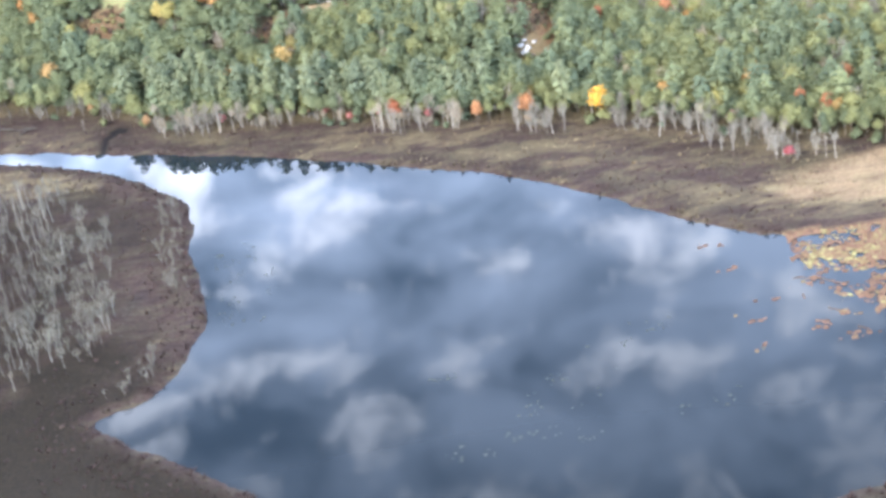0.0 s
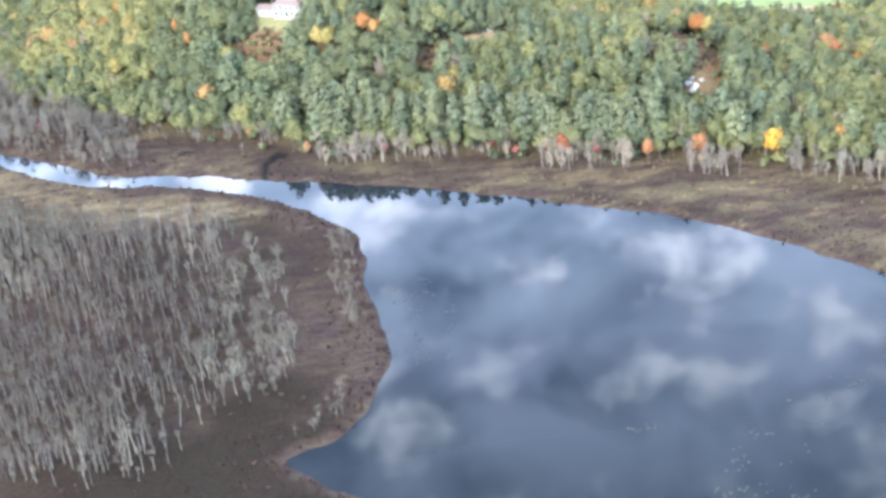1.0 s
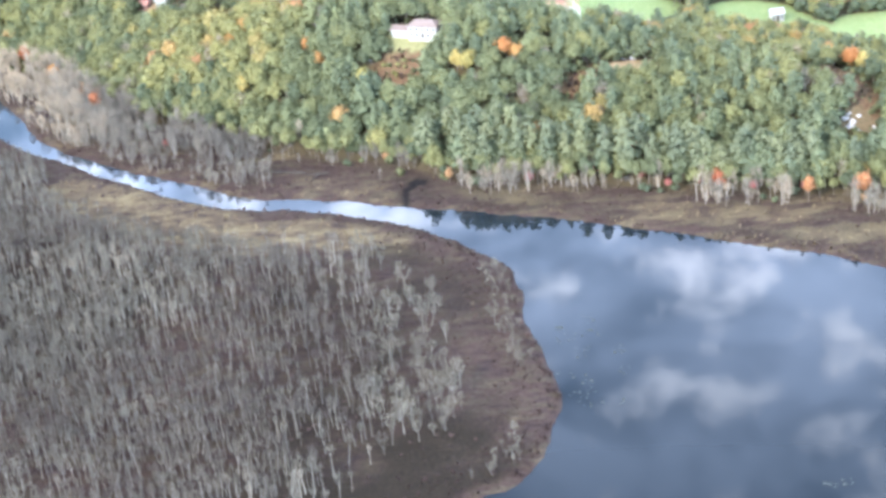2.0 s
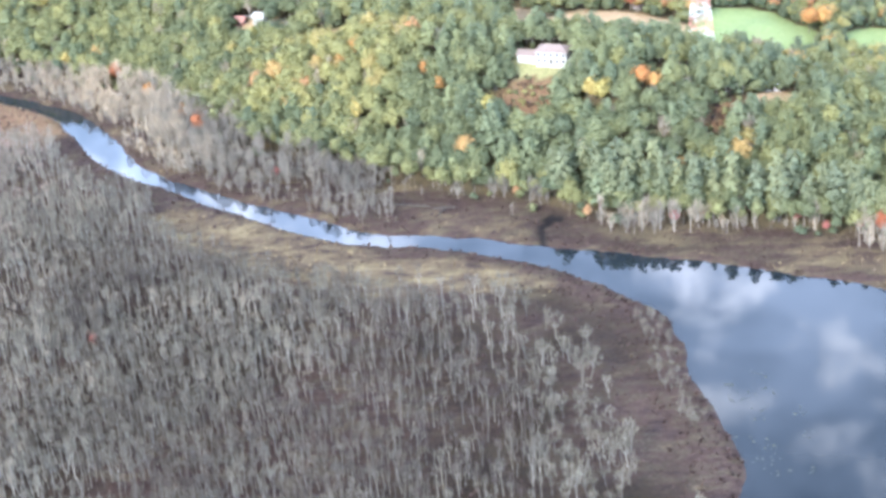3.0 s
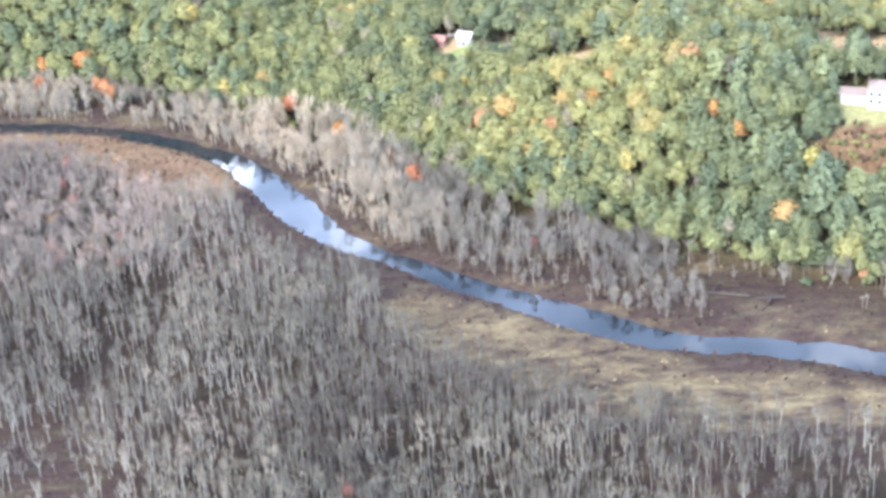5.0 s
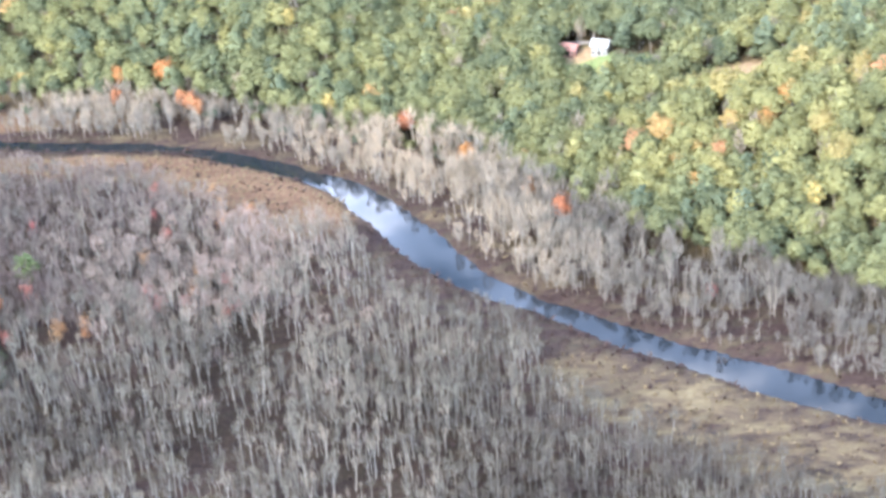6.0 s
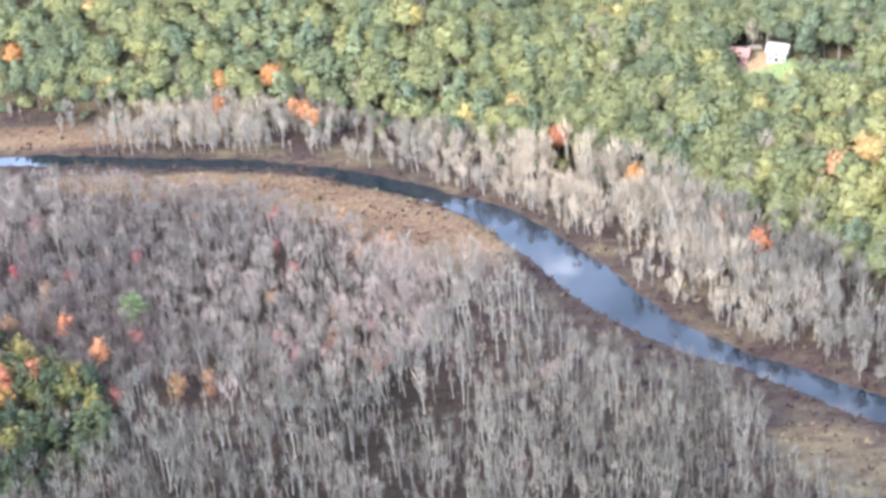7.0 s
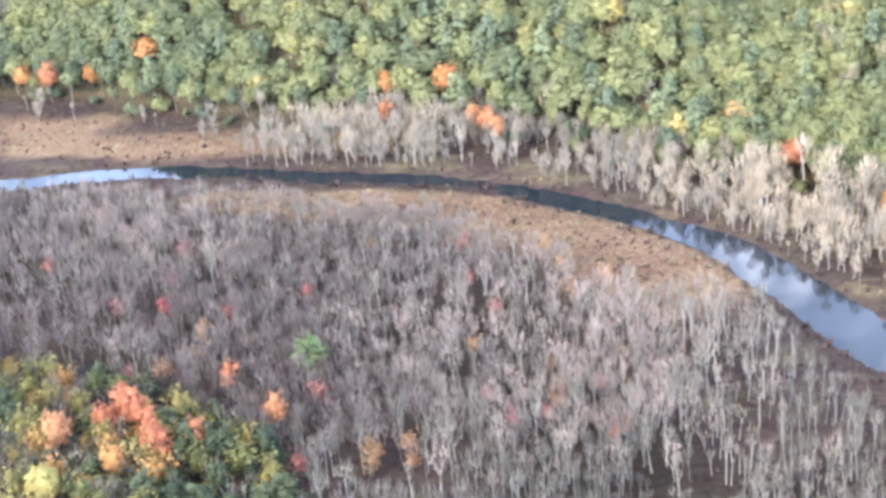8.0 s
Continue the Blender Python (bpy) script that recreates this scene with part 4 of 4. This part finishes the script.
tagged(scatter("marsh_grass", TUFTS, x[t_], y[t_], z[t_], RNG.uniform(0.15, 0.34, t_.sum()), RNG.uniform(1.8, 3.2, t_.sum()),
               RNG.uniform(0, 1, t_.sum()), [M_TAN]), "dry tan marsh grass tussocks", "grass", kind="stuff")


# ---- single trees ----
def part(name, mesh, parent, label=""):
    ob = new(name, mesh)
    ob.parent = parent
    return tagged(ob, label)


def split(plant, slot):
    """The pieces of a plant that carry one material slot, as a mesh of its own."""
    v, f, m, s = plant
    used, f = np.unique(f[m == slot], return_inverse=True)
    return v[used], f.reshape(-1, 3), s[m == slot]


def tree_prototypes(name, plants, wood_mat, crown_mat, stem_name, crown_name, label, category, group):
    """One thing for each variant: an Empty at the foot with a stem and a crown."""
    made = []
    for plant in plants:
        root = new(name)
        for slot, mat, child in ((0, wood_mat, stem_name), (1, crown_mat, crown_name)):
            v, f, s = split(plant, slot)
            ob = part(child, make_mesh(child, v, f, [mat], smooth=s), root)
            if slot:
                tagged(ob, kind="stuff")
        made.append(tagged(root, label, category, group))
    return made


def plant_things(protos, rows):
    """Stands copies of the prototypes at rows of x, y, z, height, width."""
    for k, (px, py, pz, h, w) in enumerate(rows):
        turn = Matrix.LocRotScale((px, py, pz), Euler((0, 0, RNG.uniform(0, 6.28))), (h * w, h * w, h))
        if k < len(protos):
            protos[k].matrix_basis = turn
        else:
            copy_thing(protos[k % len(protos)], Matrix.Identity(4)).matrix_basis = turn


def on_ground(places, h, w):
    p = np.array(places, float)
    return np.stack([p[:, 0], p[:, 1], ground_at(p[:, 0], p[:, 1]), h * RNG.uniform(0.8, 1.15, len(p)), w * RNG.uniform(0.85, 1.15, len(p))], 1)


plant_things(tree_prototypes("bare_tree", BARE, M_BARK_ONE, M_TWIG_ONE, "trunk", "twig_crown", "pale leafless tree standing in brown marsh shrubs", "tree", "bare trees on the point"), SINGLE_BARE)
plant_things(tree_prototypes("tall_pine", PINES, M_TRUNK, M_PINE_ONE, "trunk", "needle_crown", "tall dark green pine behind the forest edge", "tree", "tall pines along the lake"), TALL_PINES)
plant_things(tree_prototypes("broadleaf_tree", EDGE_LEAFY, M_TRUNK, M_LEAF_ONE, "trunk", "crown", "green broadleaf tree at the forest edge", "tree", "trees along the forest edge"), EDGE_TREES)
SPECKS = np.stack([RNG.uniform(-162, -104, 36), RNG.uniform(278, 318, 36)], 1)
SPECKS = SPECKS[~inside(SPECKS[:, 0], SPECKS[:, 1], GROVE) & (plan(SPECKS[:, 0], SPECKS[:, 1])[0] > 8)]
LOW_GOLD = [(-138.1, 299.5), (-137.9, 296.2), (-140.4, 294.0)]
LOW_RED = SPECKS[::2].tolist() + [(-129.8, 305.6), (-113.6, 301.9), (-142.1, 309.6), (-150.5, 322.8), (-76.5, 229), (-54.2, 277.5), (-146, 305), (-136, 303), (-110, 285), (-104, 283)]
plant_things(tree_prototypes("orange_maple", ACCENT[:3], M_TRUNK, M_ORANGE, "trunk", "crown", "bright orange autumn maple among green trees", "tree", "orange trees"), on_ground(ORANGE, 4.7, 1.0))
plant_things(tree_prototypes("golden_maple", ACCENT[4:5], M_TRUNK, M_GOLD, "trunk", "crown", "large golden orange maple at the forest edge", "tree", ""), on_ground([(61.0, 229.2)], 6.8, 1.35))
plant_things(tree_prototypes("red_maple", ACCENT[2:5], M_TRUNK, M_RED, "trunk", "crown", "red autumn maple at the edge of the wood", "tree", "red trees"), on_ground(RED, 4.9, 0.85))
plant_things(tree_prototypes("yellow_birch", ACCENT[3:], M_TRUNK, M_YELLOW, "trunk", "crown", "yellow autumn tree in the woodland", "tree", "yellow trees"), on_ground(YELLOW, 4.8, 1.0))
plant_things(tree_prototypes("red_sapling", SPARSE[:3], M_TRUNK, M_DULL_RED, "trunk", "crown", "small red-leaved sapling among bare swamp trees", "tree", "red saplings"), on_ground(LOW_RED, 2.7, 1.1))
plant_things(tree_prototypes("orange_sapling", SPARSE[3:], M_TRUNK, M_DULL_ORANGE, "trunk", "crown", "small dull orange sapling among bare swamp trees", "tree", "orange saplings"), on_ground(SPECKS[1::2].tolist() + LOW_GOLD, 2.6, 1.1))
EDGE_RED = [(82.9, 205.2), (4.1, 249.2), (-5.3, 254.6), (20.4, 245.6), (24.1, 242.4), (14.3, 249.0), (78.5, 219.5), (81.7, 217.0), (92.5, 220.5), (43.2, 236.5), (28.5, 241.5), (36.0, 238.5)]
EDGE_ORANGE = [(-17.6, 262.4), (-8.1, 252.8), (7.9, 249.6), (50.4, 231.0), (17.5, 247.0), (32.0, 240.0), (72.2, 225.5), (-2.0, 252.5)]
plant_things(tree_prototypes("edge_maple", ACCENT[:3], M_TRUNK, M_DULL_RED, "trunk", "crown", "small dull red maple among bare trees at the forest edge", "tree", "red trees at the forest edge"), on_ground(EDGE_RED, 2.8, 1.0))
plant_things(tree_prototypes("edge_maple", ACCENT[3:], M_TRUNK, M_DULL_ORANGE, "trunk", "crown", "small dull orange maple among bare trees at the forest edge", "tree", "orange trees at the forest edge"), on_ground(EDGE_ORANGE, 2.6, 0.95))
plant_things(tree_prototypes("young_pine", PINES[:1], M_TRUNK, tinted("fresh_needles", [(0.0, (0.078, 0.104, 0.046)), (1.0, (0.090, 0.116, 0.050))], "object"), "trunk", "needle_crown",
                             "lone bright green pine among bare trees", "tree", ""), on_ground([(-128.7, 294.4)], 4.6, 2.1))


# ---- buildings ----
def box(bm, x0, x1, y0, y1, z0, z1):
    v = [bm.verts.new((x, y, z)) for z in (z0, z1) for x, y in ((x0, y0), (x1, y0), (x1, y1), (x0, y1))]
    for f in ((0, 3, 2, 1), (4, 5, 6, 7), (0, 1, 5, 4), (1, 2, 6, 5), (2, 3, 7, 6), (3, 0, 4, 7)):
        bm.faces.new([v[k] for k in f])


def solid(name, make, mat, parent, label="", bevel=0.0):
    bm = bmesh.new()
    make(bm)
    if bevel:
        bmesh.ops.bevel(bm, geom=bm.edges[:], offset=bevel, segments=1, affect="EDGES")
    bmesh.ops.recalc_face_normals(bm, faces=bm.faces)
    me = bpy.data.meshes.new(name)
    bm.to_mesh(me)
    bm.free()
    me.materials.append(mat)
    return part(name, me, parent, label)


def gable_wall(w, d, h, rise):
    """Walls of a house w by d with gables at both ends of its length."""
    def make(bm):
        ring = [(-w / 2, -d / 2), (w / 2, -d / 2), (w / 2, d / 2), (-w / 2, d / 2)]
        lo, hi = [bm.verts.new((*p, -0.6)) for p in ring], [bm.verts.new((*p, h)) for p in ring]
        top = [bm.verts.new((-w / 2, 0, h + rise)), bm.verts.new((w / 2, 0, h + rise))]
        for k in range(4):
            bm.faces.new([lo[k], lo[(k + 1) % 4], hi[(k + 1) % 4], hi[k]])
        bm.faces.new([hi[1], hi[2], top[1]])
        bm.faces.new([hi[3], hi[0], top[0]])
        bm.faces.new([hi[0], hi[1], top[1], top[0]])
        bm.faces.new([hi[2], hi[3], top[0], top[1]])
        bm.faces.new(lo[::-1])
    return make


def gable_roof(w, d, h, rise, eave=0.22, thick=0.09):
    def make(bm):
        for side in (-1, 1):
            drop = rise * eave / (d / 2)
            low, top = [], []
            for x in (-w / 2 - eave, w / 2 + eave):
                a, b = (x, side * (d / 2 + eave), h - drop + 0.02), (x, 0, h + rise + 0.02)
                low += [bm.verts.new(a), bm.verts.new(b)]
                top += [bm.verts.new((a[0], a[1], a[2] + thick)), bm.verts.new((b[0], b[1], b[2] + thick))]
            for f in ((low[0], low[1], low[3], low[2]), (top[0], top[2], top[3], top[1]), (low[0], low[2], top[2], top[0]), (low[1], top[1], top[3], low[3]),
                      (low[0], top[0], top[1], low[1]), (low[2], low[3], top[3], top[2])):
                bm.faces.new(f)
    return make


def hip_roof(w, d, h, rise, eave=0.2, thick=0.08):
    """A roof that slopes on all four sides, with a short ridge along its length."""
    def make(bm):
        ring = [(-w / 2 - eave, -d / 2 - eave), (w / 2 + eave, -d / 2 - eave), (w / 2 + eave, d / 2 + eave), (-w / 2 - eave, d / 2 + eave)]
        lo, hi = [bm.verts.new((*p, h)) for p in ring], [bm.verts.new((*p, h + thick)) for p in ring]
        a, b = bm.verts.new((-w / 2 + d * 0.42, 0, h + rise)), bm.verts.new((w / 2 - d * 0.42, 0, h + rise))
        bm.faces.new(lo[::-1])
        for k in range(4):
            bm.faces.new([lo[k], lo[(k + 1) % 4], hi[(k + 1) % 4], hi[k]])
        for f in ((hi[0], hi[1], b, a), (hi[1], hi[2], b), (hi[2], hi[3], a, b), (hi[3], hi[0], a)):
            bm.faces.new(f)
    return make


def add_window(parent, x, y, z, w, h, face):
    """A framed pane on a wall: face 0 looks along -y, face 1 along +x."""
    root = None
    if face == 0:
        root = solid("window", lambda bm: box(bm, x - w / 2 - 0.05, x + w / 2 + 0.05, y - 0.04, y + 0.02, z - 0.05, z + h + 0.05), M_WHITE, parent)
        solid("pane", lambda bm: box(bm, x - w / 2, x + w / 2, y - 0.055, y - 0.01, z, z + h), M_GLASS, root)
    else:
        root = solid("window", lambda bm: box(bm, x - 0.02, x + 0.04, y - w / 2 - 0.05, y + w / 2 + 0.05, z - 0.05, z + h + 0.05), M_WHITE, parent)
        solid("pane", lambda bm: box(bm, x + 0.01, x + 0.055, y - w / 2, y + w / 2, z, z + h), M_GLASS, root)
    return root


def house(name, x, y, turn, w, d, h, rise, wall_mat, roof_mat, label, columns=4, storeys=2, wing=None, hip=False):
    root = tagged(new(name), label, "house")
    root.matrix_basis = pose(x, y, float(ground_at(x, y)[0]), 0, 0, turn)
    if hip:
        solid("wall", lambda bm: box(bm, -w / 2, w / 2, -d / 2, d / 2, -0.6, h), wall_mat, root)
        solid("roof", hip_roof(w, d, h, rise), roof_mat, root)
    else:
        solid("wall", gable_wall(w, d, h, rise), wall_mat, root)
        solid("roof", gable_roof(w, d, h, rise), roof_mat, root)
    step = h / storeys
    for level in range(storeys):
        for k in range(columns):
            cx = -w / 2 + w * (k + 0.5) / columns
            if level == 0 and k == columns // 2:
                solid("door", lambda bm: box(bm, cx - 0.2, cx + 0.2, -d / 2 - 0.04, -d / 2 + 0.02, 0, step * 0.8), M_DARK, root)
            else:
                add_window(root, cx, -d / 2, level * step + step * 0.3, w / columns * 0.34, step * 0.42, 0)
        add_window(root, w / 2, -d * 0.2, level * step + step * 0.3, 0.35, step * 0.45, 1)
        add_window(root, w / 2, d * 0.2, level * step + step * 0.3, 0.35, step * 0.45, 1)
    if wing:
        ww, wd, wh, wr = wing
        wall = solid("wing", gable_wall(ww, wd, wh, wr), wall_mat, root)
        wall.matrix_basis = pose(-w / 2 - ww / 2 + 0.02, 0.2, 0)
        roof = solid("wing_roof", gable_roof(ww, wd, wh, wr, 0.12), roof_mat, root)
        roof.matrix_basis = pose(-w / 2 - ww / 2 + 0.02 - 0.13, 0.2, 0)
    return root


house("farmhouse", -9.3, 284.5, -23, 5.0, 2.9, 1.95, 0.85, M_WHITE, M_ROOF, "large white two-storey house with a pale reddish roof", 5, 2, (3.3, 2.3, 0.95, 0.5), hip=True)
house("white_house", -58.9, 333.3, -28, 2.2, 1.7, 1.2, 0.65, M_WHITE, M_WHITE, "small white house beside a lawn in the woods", 3, 2)
house("red_house", -62.8, 335.6, -28, 2.0, 1.5, 0.95, 0.5, M_BARNRED, M_BARNRED, "rust red house with a red roof among trees", 3, 1)
house("cabin", 22.4, 274.4, 3, 3.4, 1.8, 1.1, 0.5, M_STONE, M_GREY_ROOF, "low cabin with a blue-grey roof in a clearing", 4, 1)
house("barn", 73.9, 279.2, 8, 3.4, 1.7, 0.6, 0.4, M_WHITE, M_GREY_ROOF, "low pale barn with a grey roof beside a green field", 4, 1)
house("field_house", 51.9, 296.7, 5, 2.2, 1.8, 1.4, 0.7, M_WHITE, M_WHITE, "small white house at the edge of a field", 3, 1)
house("far_barn", 7.3, 306.5, -5, 2.2, 1.3, 0.7, 0.5, M_STONE, M_ROOF, "long pale barn beside a straw-coloured field", 4, 1)
for gx_, gy_, gs in ((-12.4, 285.3, 1.1), (-10.5, 284.5, 0.7), (-7.9, 283.5, 0.9), (-7.5, 284.5, 1.0), (-9.3, 283.8, 0.6)):
    shrub = tagged(new("garden_shrub", make_mesh("garden_shrub", *bush(90)[:2], [M_LEAF_ONE], smooth=True)), "dark green garden shrub beside a white house", "shrub", "shrubs by the house")
    shrub.matrix_basis = Matrix.LocRotScale((gx_, gy_, float(ground_at(gx_, gy_)[0]) - 0.1), Euler((0, 0, gx_)), (gs, gs, gs))
post = tagged(new("marker_post"), "white post at the edge of a lawn", "post")
post.matrix_basis = pose(-7.0, 282.7, float(ground_at(-7.0, 282.7)[0]))
solid("shaft", lambda bm: box(bm, -0.14, 0.14, -0.14, 0.14, -0.1, 1.25), M_WHITE, post, bevel=0.02)
solid("cap", lambda bm: box(bm, -0.19, 0.19, -0.19, 0.19, 1.25, 1.36), M_WHITE, post, bevel=0.02)
tagged(new("driveway", make_mesh("driveway", *(lambda p: (np.vstack([np.c_[p + (0, 0.7), ground_at(p[:, 0], p[:, 1] + 0.7) + 0.03], np.c_[p - (0, 0.7), ground_at(p[:, 0], p[:, 1] - 0.7) + 0.03]]),
                np.array([[k, k + len(p), k + len(p) + 1, k + 1] for k in range(len(p) - 1)])))(curve([(-90, 347), (-76, 342.5), (-68, 340.8), (-63.5, 339.2), (-60, 337.8)], 0.8)), [M_GRAVEL])),
       "pale gravel lane between houses in the wood", "lane", kind="structure")


# ---- transmission tower ----
def beam(p, q, r):
    def make(bm):
        v, f = cone(p, q, r, r, 4)
        vs = [bm.verts.new(c) for c in v]
        for t in f:
            bm.faces.new([vs[k] for k in t])
        bm.faces.new(vs[:4][::-1])
        bm.faces.new(vs[4:])
    return make


tower = tagged(new("lattice_tower"), "red and white steel lattice tower above the trees", "tower")
tower.matrix_basis = pose(15.2, 292.3, float(ground_at(15.2, 292.3)[0]) - 0.2, 0, 0, 12)
LEVELS = [0, 1.1, 2.2, 3.3, 4.4, 5.5, 6.6, 7.7, 8.8, 9.9, 11.0, 12.1]
for k, (z0, z1) in enumerate(zip(LEVELS[:-1], LEVELS[1:])):
    mat = M_PYLON_WHITE if (k // 2) % 2 == 0 else M_PYLON_RED
    w0, w1 = 1.75 - 1.1 * z0 / 12, 1.75 - 1.1 * z1 / 12
    c0, c1 = [[(sx_ * w, sy_ * w, z) for sx_, sy_ in ((-1, -1), (1, -1), (1, 1), (-1, 1))] for w, z in ((w0, z0), (w1, z1))]
    for q in range(4):
        n = (q + 1) % 4
        solid("leg", beam(c0[q], c1[q], 0.055), mat, tower)
        solid("girt", beam(c1[q], c1[n], 0.032), mat, tower)
        solid("brace", beam(c0[q], c1[n], 0.026), mat, tower)
        solid("brace", beam(c0[n], c1[q], 0.026), mat, tower)

# ---- small things ----
def boulder(seed):
    r = np.random.default_rng(seed)
    return DOME_V * (1 + 0.18 * np.sin(DOME_V @ r.normal(0, 3, 3))[:, None] + r.normal(0, 0.05, (len(DOME_V), 1))) * (1, 0.8, 0.6)


ROCKS = [make_mesh("boulder", boulder(80 + k), DOME_F, [M_STONE], smooth=True) for k in range(3)]
for k in range(14):
    bx, by = 53.2 + RNG.normal(0, 1.7), 250.0 + RNG.normal(0, 0.9)
    sz = RNG.uniform(0.25, 0.62)
    rock = new("boulder", ROCKS[k % 3])
    rock.matrix_basis = Matrix.LocRotScale((bx, by, float(ground_at(bx, by)[0]) + 0.15 * sz), Euler((0, 0, RNG.uniform(0, 6))), (sz, sz, sz))
    tagged(rock, "pale boulder lying in a woodland clearing", "boulder", "boulders in the clearing")


def fallen_log(x, y, turn, length, radius, label):
    root = tagged(new("fallen_log"), label, "log")
    root.matrix_basis = pose(x, y, float(ground_at(x, y)[0]) + radius * 0.8, 0, 0, turn)
    solid("stem", beam((-length / 2, 0, 0), (length / 2, 0, 0.1), radius), M_DARK, root)
    for k in range(4):
        bx = -length / 2 + length * (0.25 + 0.2 * k)
        solid("branch_stub", beam((bx, 0, 0), (bx + 0.3, 0.25 * (-1) ** k, radius + 0.45), radius * 0.4), M_DARK, root)


fallen_log(-33.5, 263.3, -22, 6.0, 0.16, "dark fallen trunk lying along the marsh")
fallen_log(-28.5, 261.5, -8, 3.5, 0.13, "dark fallen trunk lying along the marsh")
fallen_log(-29, 260.3, 60, 2.0, 0.14, "short dark log in the marsh")
snag = tagged(new("river_snag"), "dark root snag standing in shallow river water", "snag")
snag.matrix_basis = pose(-55.2, 266.3, 0)
for k in range(6):
    solid("root", beam((0, 0, -0.9), (math.cos(k * 1.1) * 0.55, math.sin(k * 1.1) * 0.5, 0.15 + 0.12 * (k % 3)), 0.11), M_DARK, snag)

# floating leaves on the lake
px, py = RNG.uniform(2, 78, 22000), RNG.uniform(134, 230, 22000)
lush = np.maximum.reduce([blob(px, py, 31, 166, 1.6, 0.7), blob(px, py, 45, 160, 9, 4, 15), blob(px, py, 52, 168, 8, 3, 10), blob(px, py, 38, 150, 8, 2.5), blob(px, py, 7, 197, 5, 12), blob(px, py, 62, 150, 7, 4)])
pshore = plan(px, py)[0]
keep = (RNG.uniform(0, 1, len(px)) < np.maximum(0.35 * (lush > 0.35) * (value_noise(px, py, 2.5, 41) > 0.15), blob(px, py, 31, 166, 1.6, 0.7))) & (pshore < -0.4)
px, py = px[keep], py[keep]
ang = np.arange(7) * 2 * math.pi / 7
disc = (np.vstack([np.c_[np.cos(ang), np.sin(ang), 0 * ang], np.c_[np.cos(ang) * 0.9, np.sin(ang) * 0.9, 0 * ang - 0.25], [(0, 0, 0.12)]]),
        np.array([[k, (k + 1) % 7, 14] for k in range(7)] + [[k, k + 7, (k + 1) % 7] for k in range(7)]), np.zeros(14, int), np.zeros(14, bool))
tagged(scatter("lily_pads", [disc], px, py, 0.012 + 0 * px, RNG.uniform(0.04, 0.07, len(px)), RNG.uniform(1.6, 4.0, len(px)), RNG.uniform(0, 1, len(px)), [M_PAD]),
       "dull green floating leaves scattered on the lake", "water plants", kind="stuff")

# rusty weed that floats in the shallows
wx_, wy_ = RNG.uniform(66, 104, 9000), RNG.uniform(150, 194, 9000)
weed = value_noise(wx_ * 0.5, wy_, 2.2, 91, 4) + 0.7 * blob(wx_, wy_, 86, 179, 10, 13, 0)
keep = (weed + RNG.uniform(-0.22, 0.22, len(wx_)) > 0.60) & (plan(wx_, wy_)[0] < 0.15)
wx_, wy_, weed = wx_[keep], wy_[keep], weed[keep]
M_WEED = tinted("rusty_floating_weed", [(0.0, (0.10, 0.06, 0.045)), (0.45, (0.18, 0.10, 0.062)), (0.7, (0.21, 0.17, 0.075)), (1.0, (0.34, 0.31, 0.14))], vary=0.25)
tagged(scatter("floating_weed", [disc], wx_, wy_, 0.02 + np.maximum(ground_at(wx_, wy_), 0), RNG.uniform(0.05, 0.09, len(wx_)), RNG.uniform(2.5, 5.5, len(wx_)),
               np.clip(0.42 + 0.5 * value_noise(wx_, wy_, 3, 92) + RNG.normal(0, 0.15, len(wx_)), 0, 1), [M_WEED]),
       "rusty brown and yellow weed floating in the shallows", "water plants", kind="stuff")
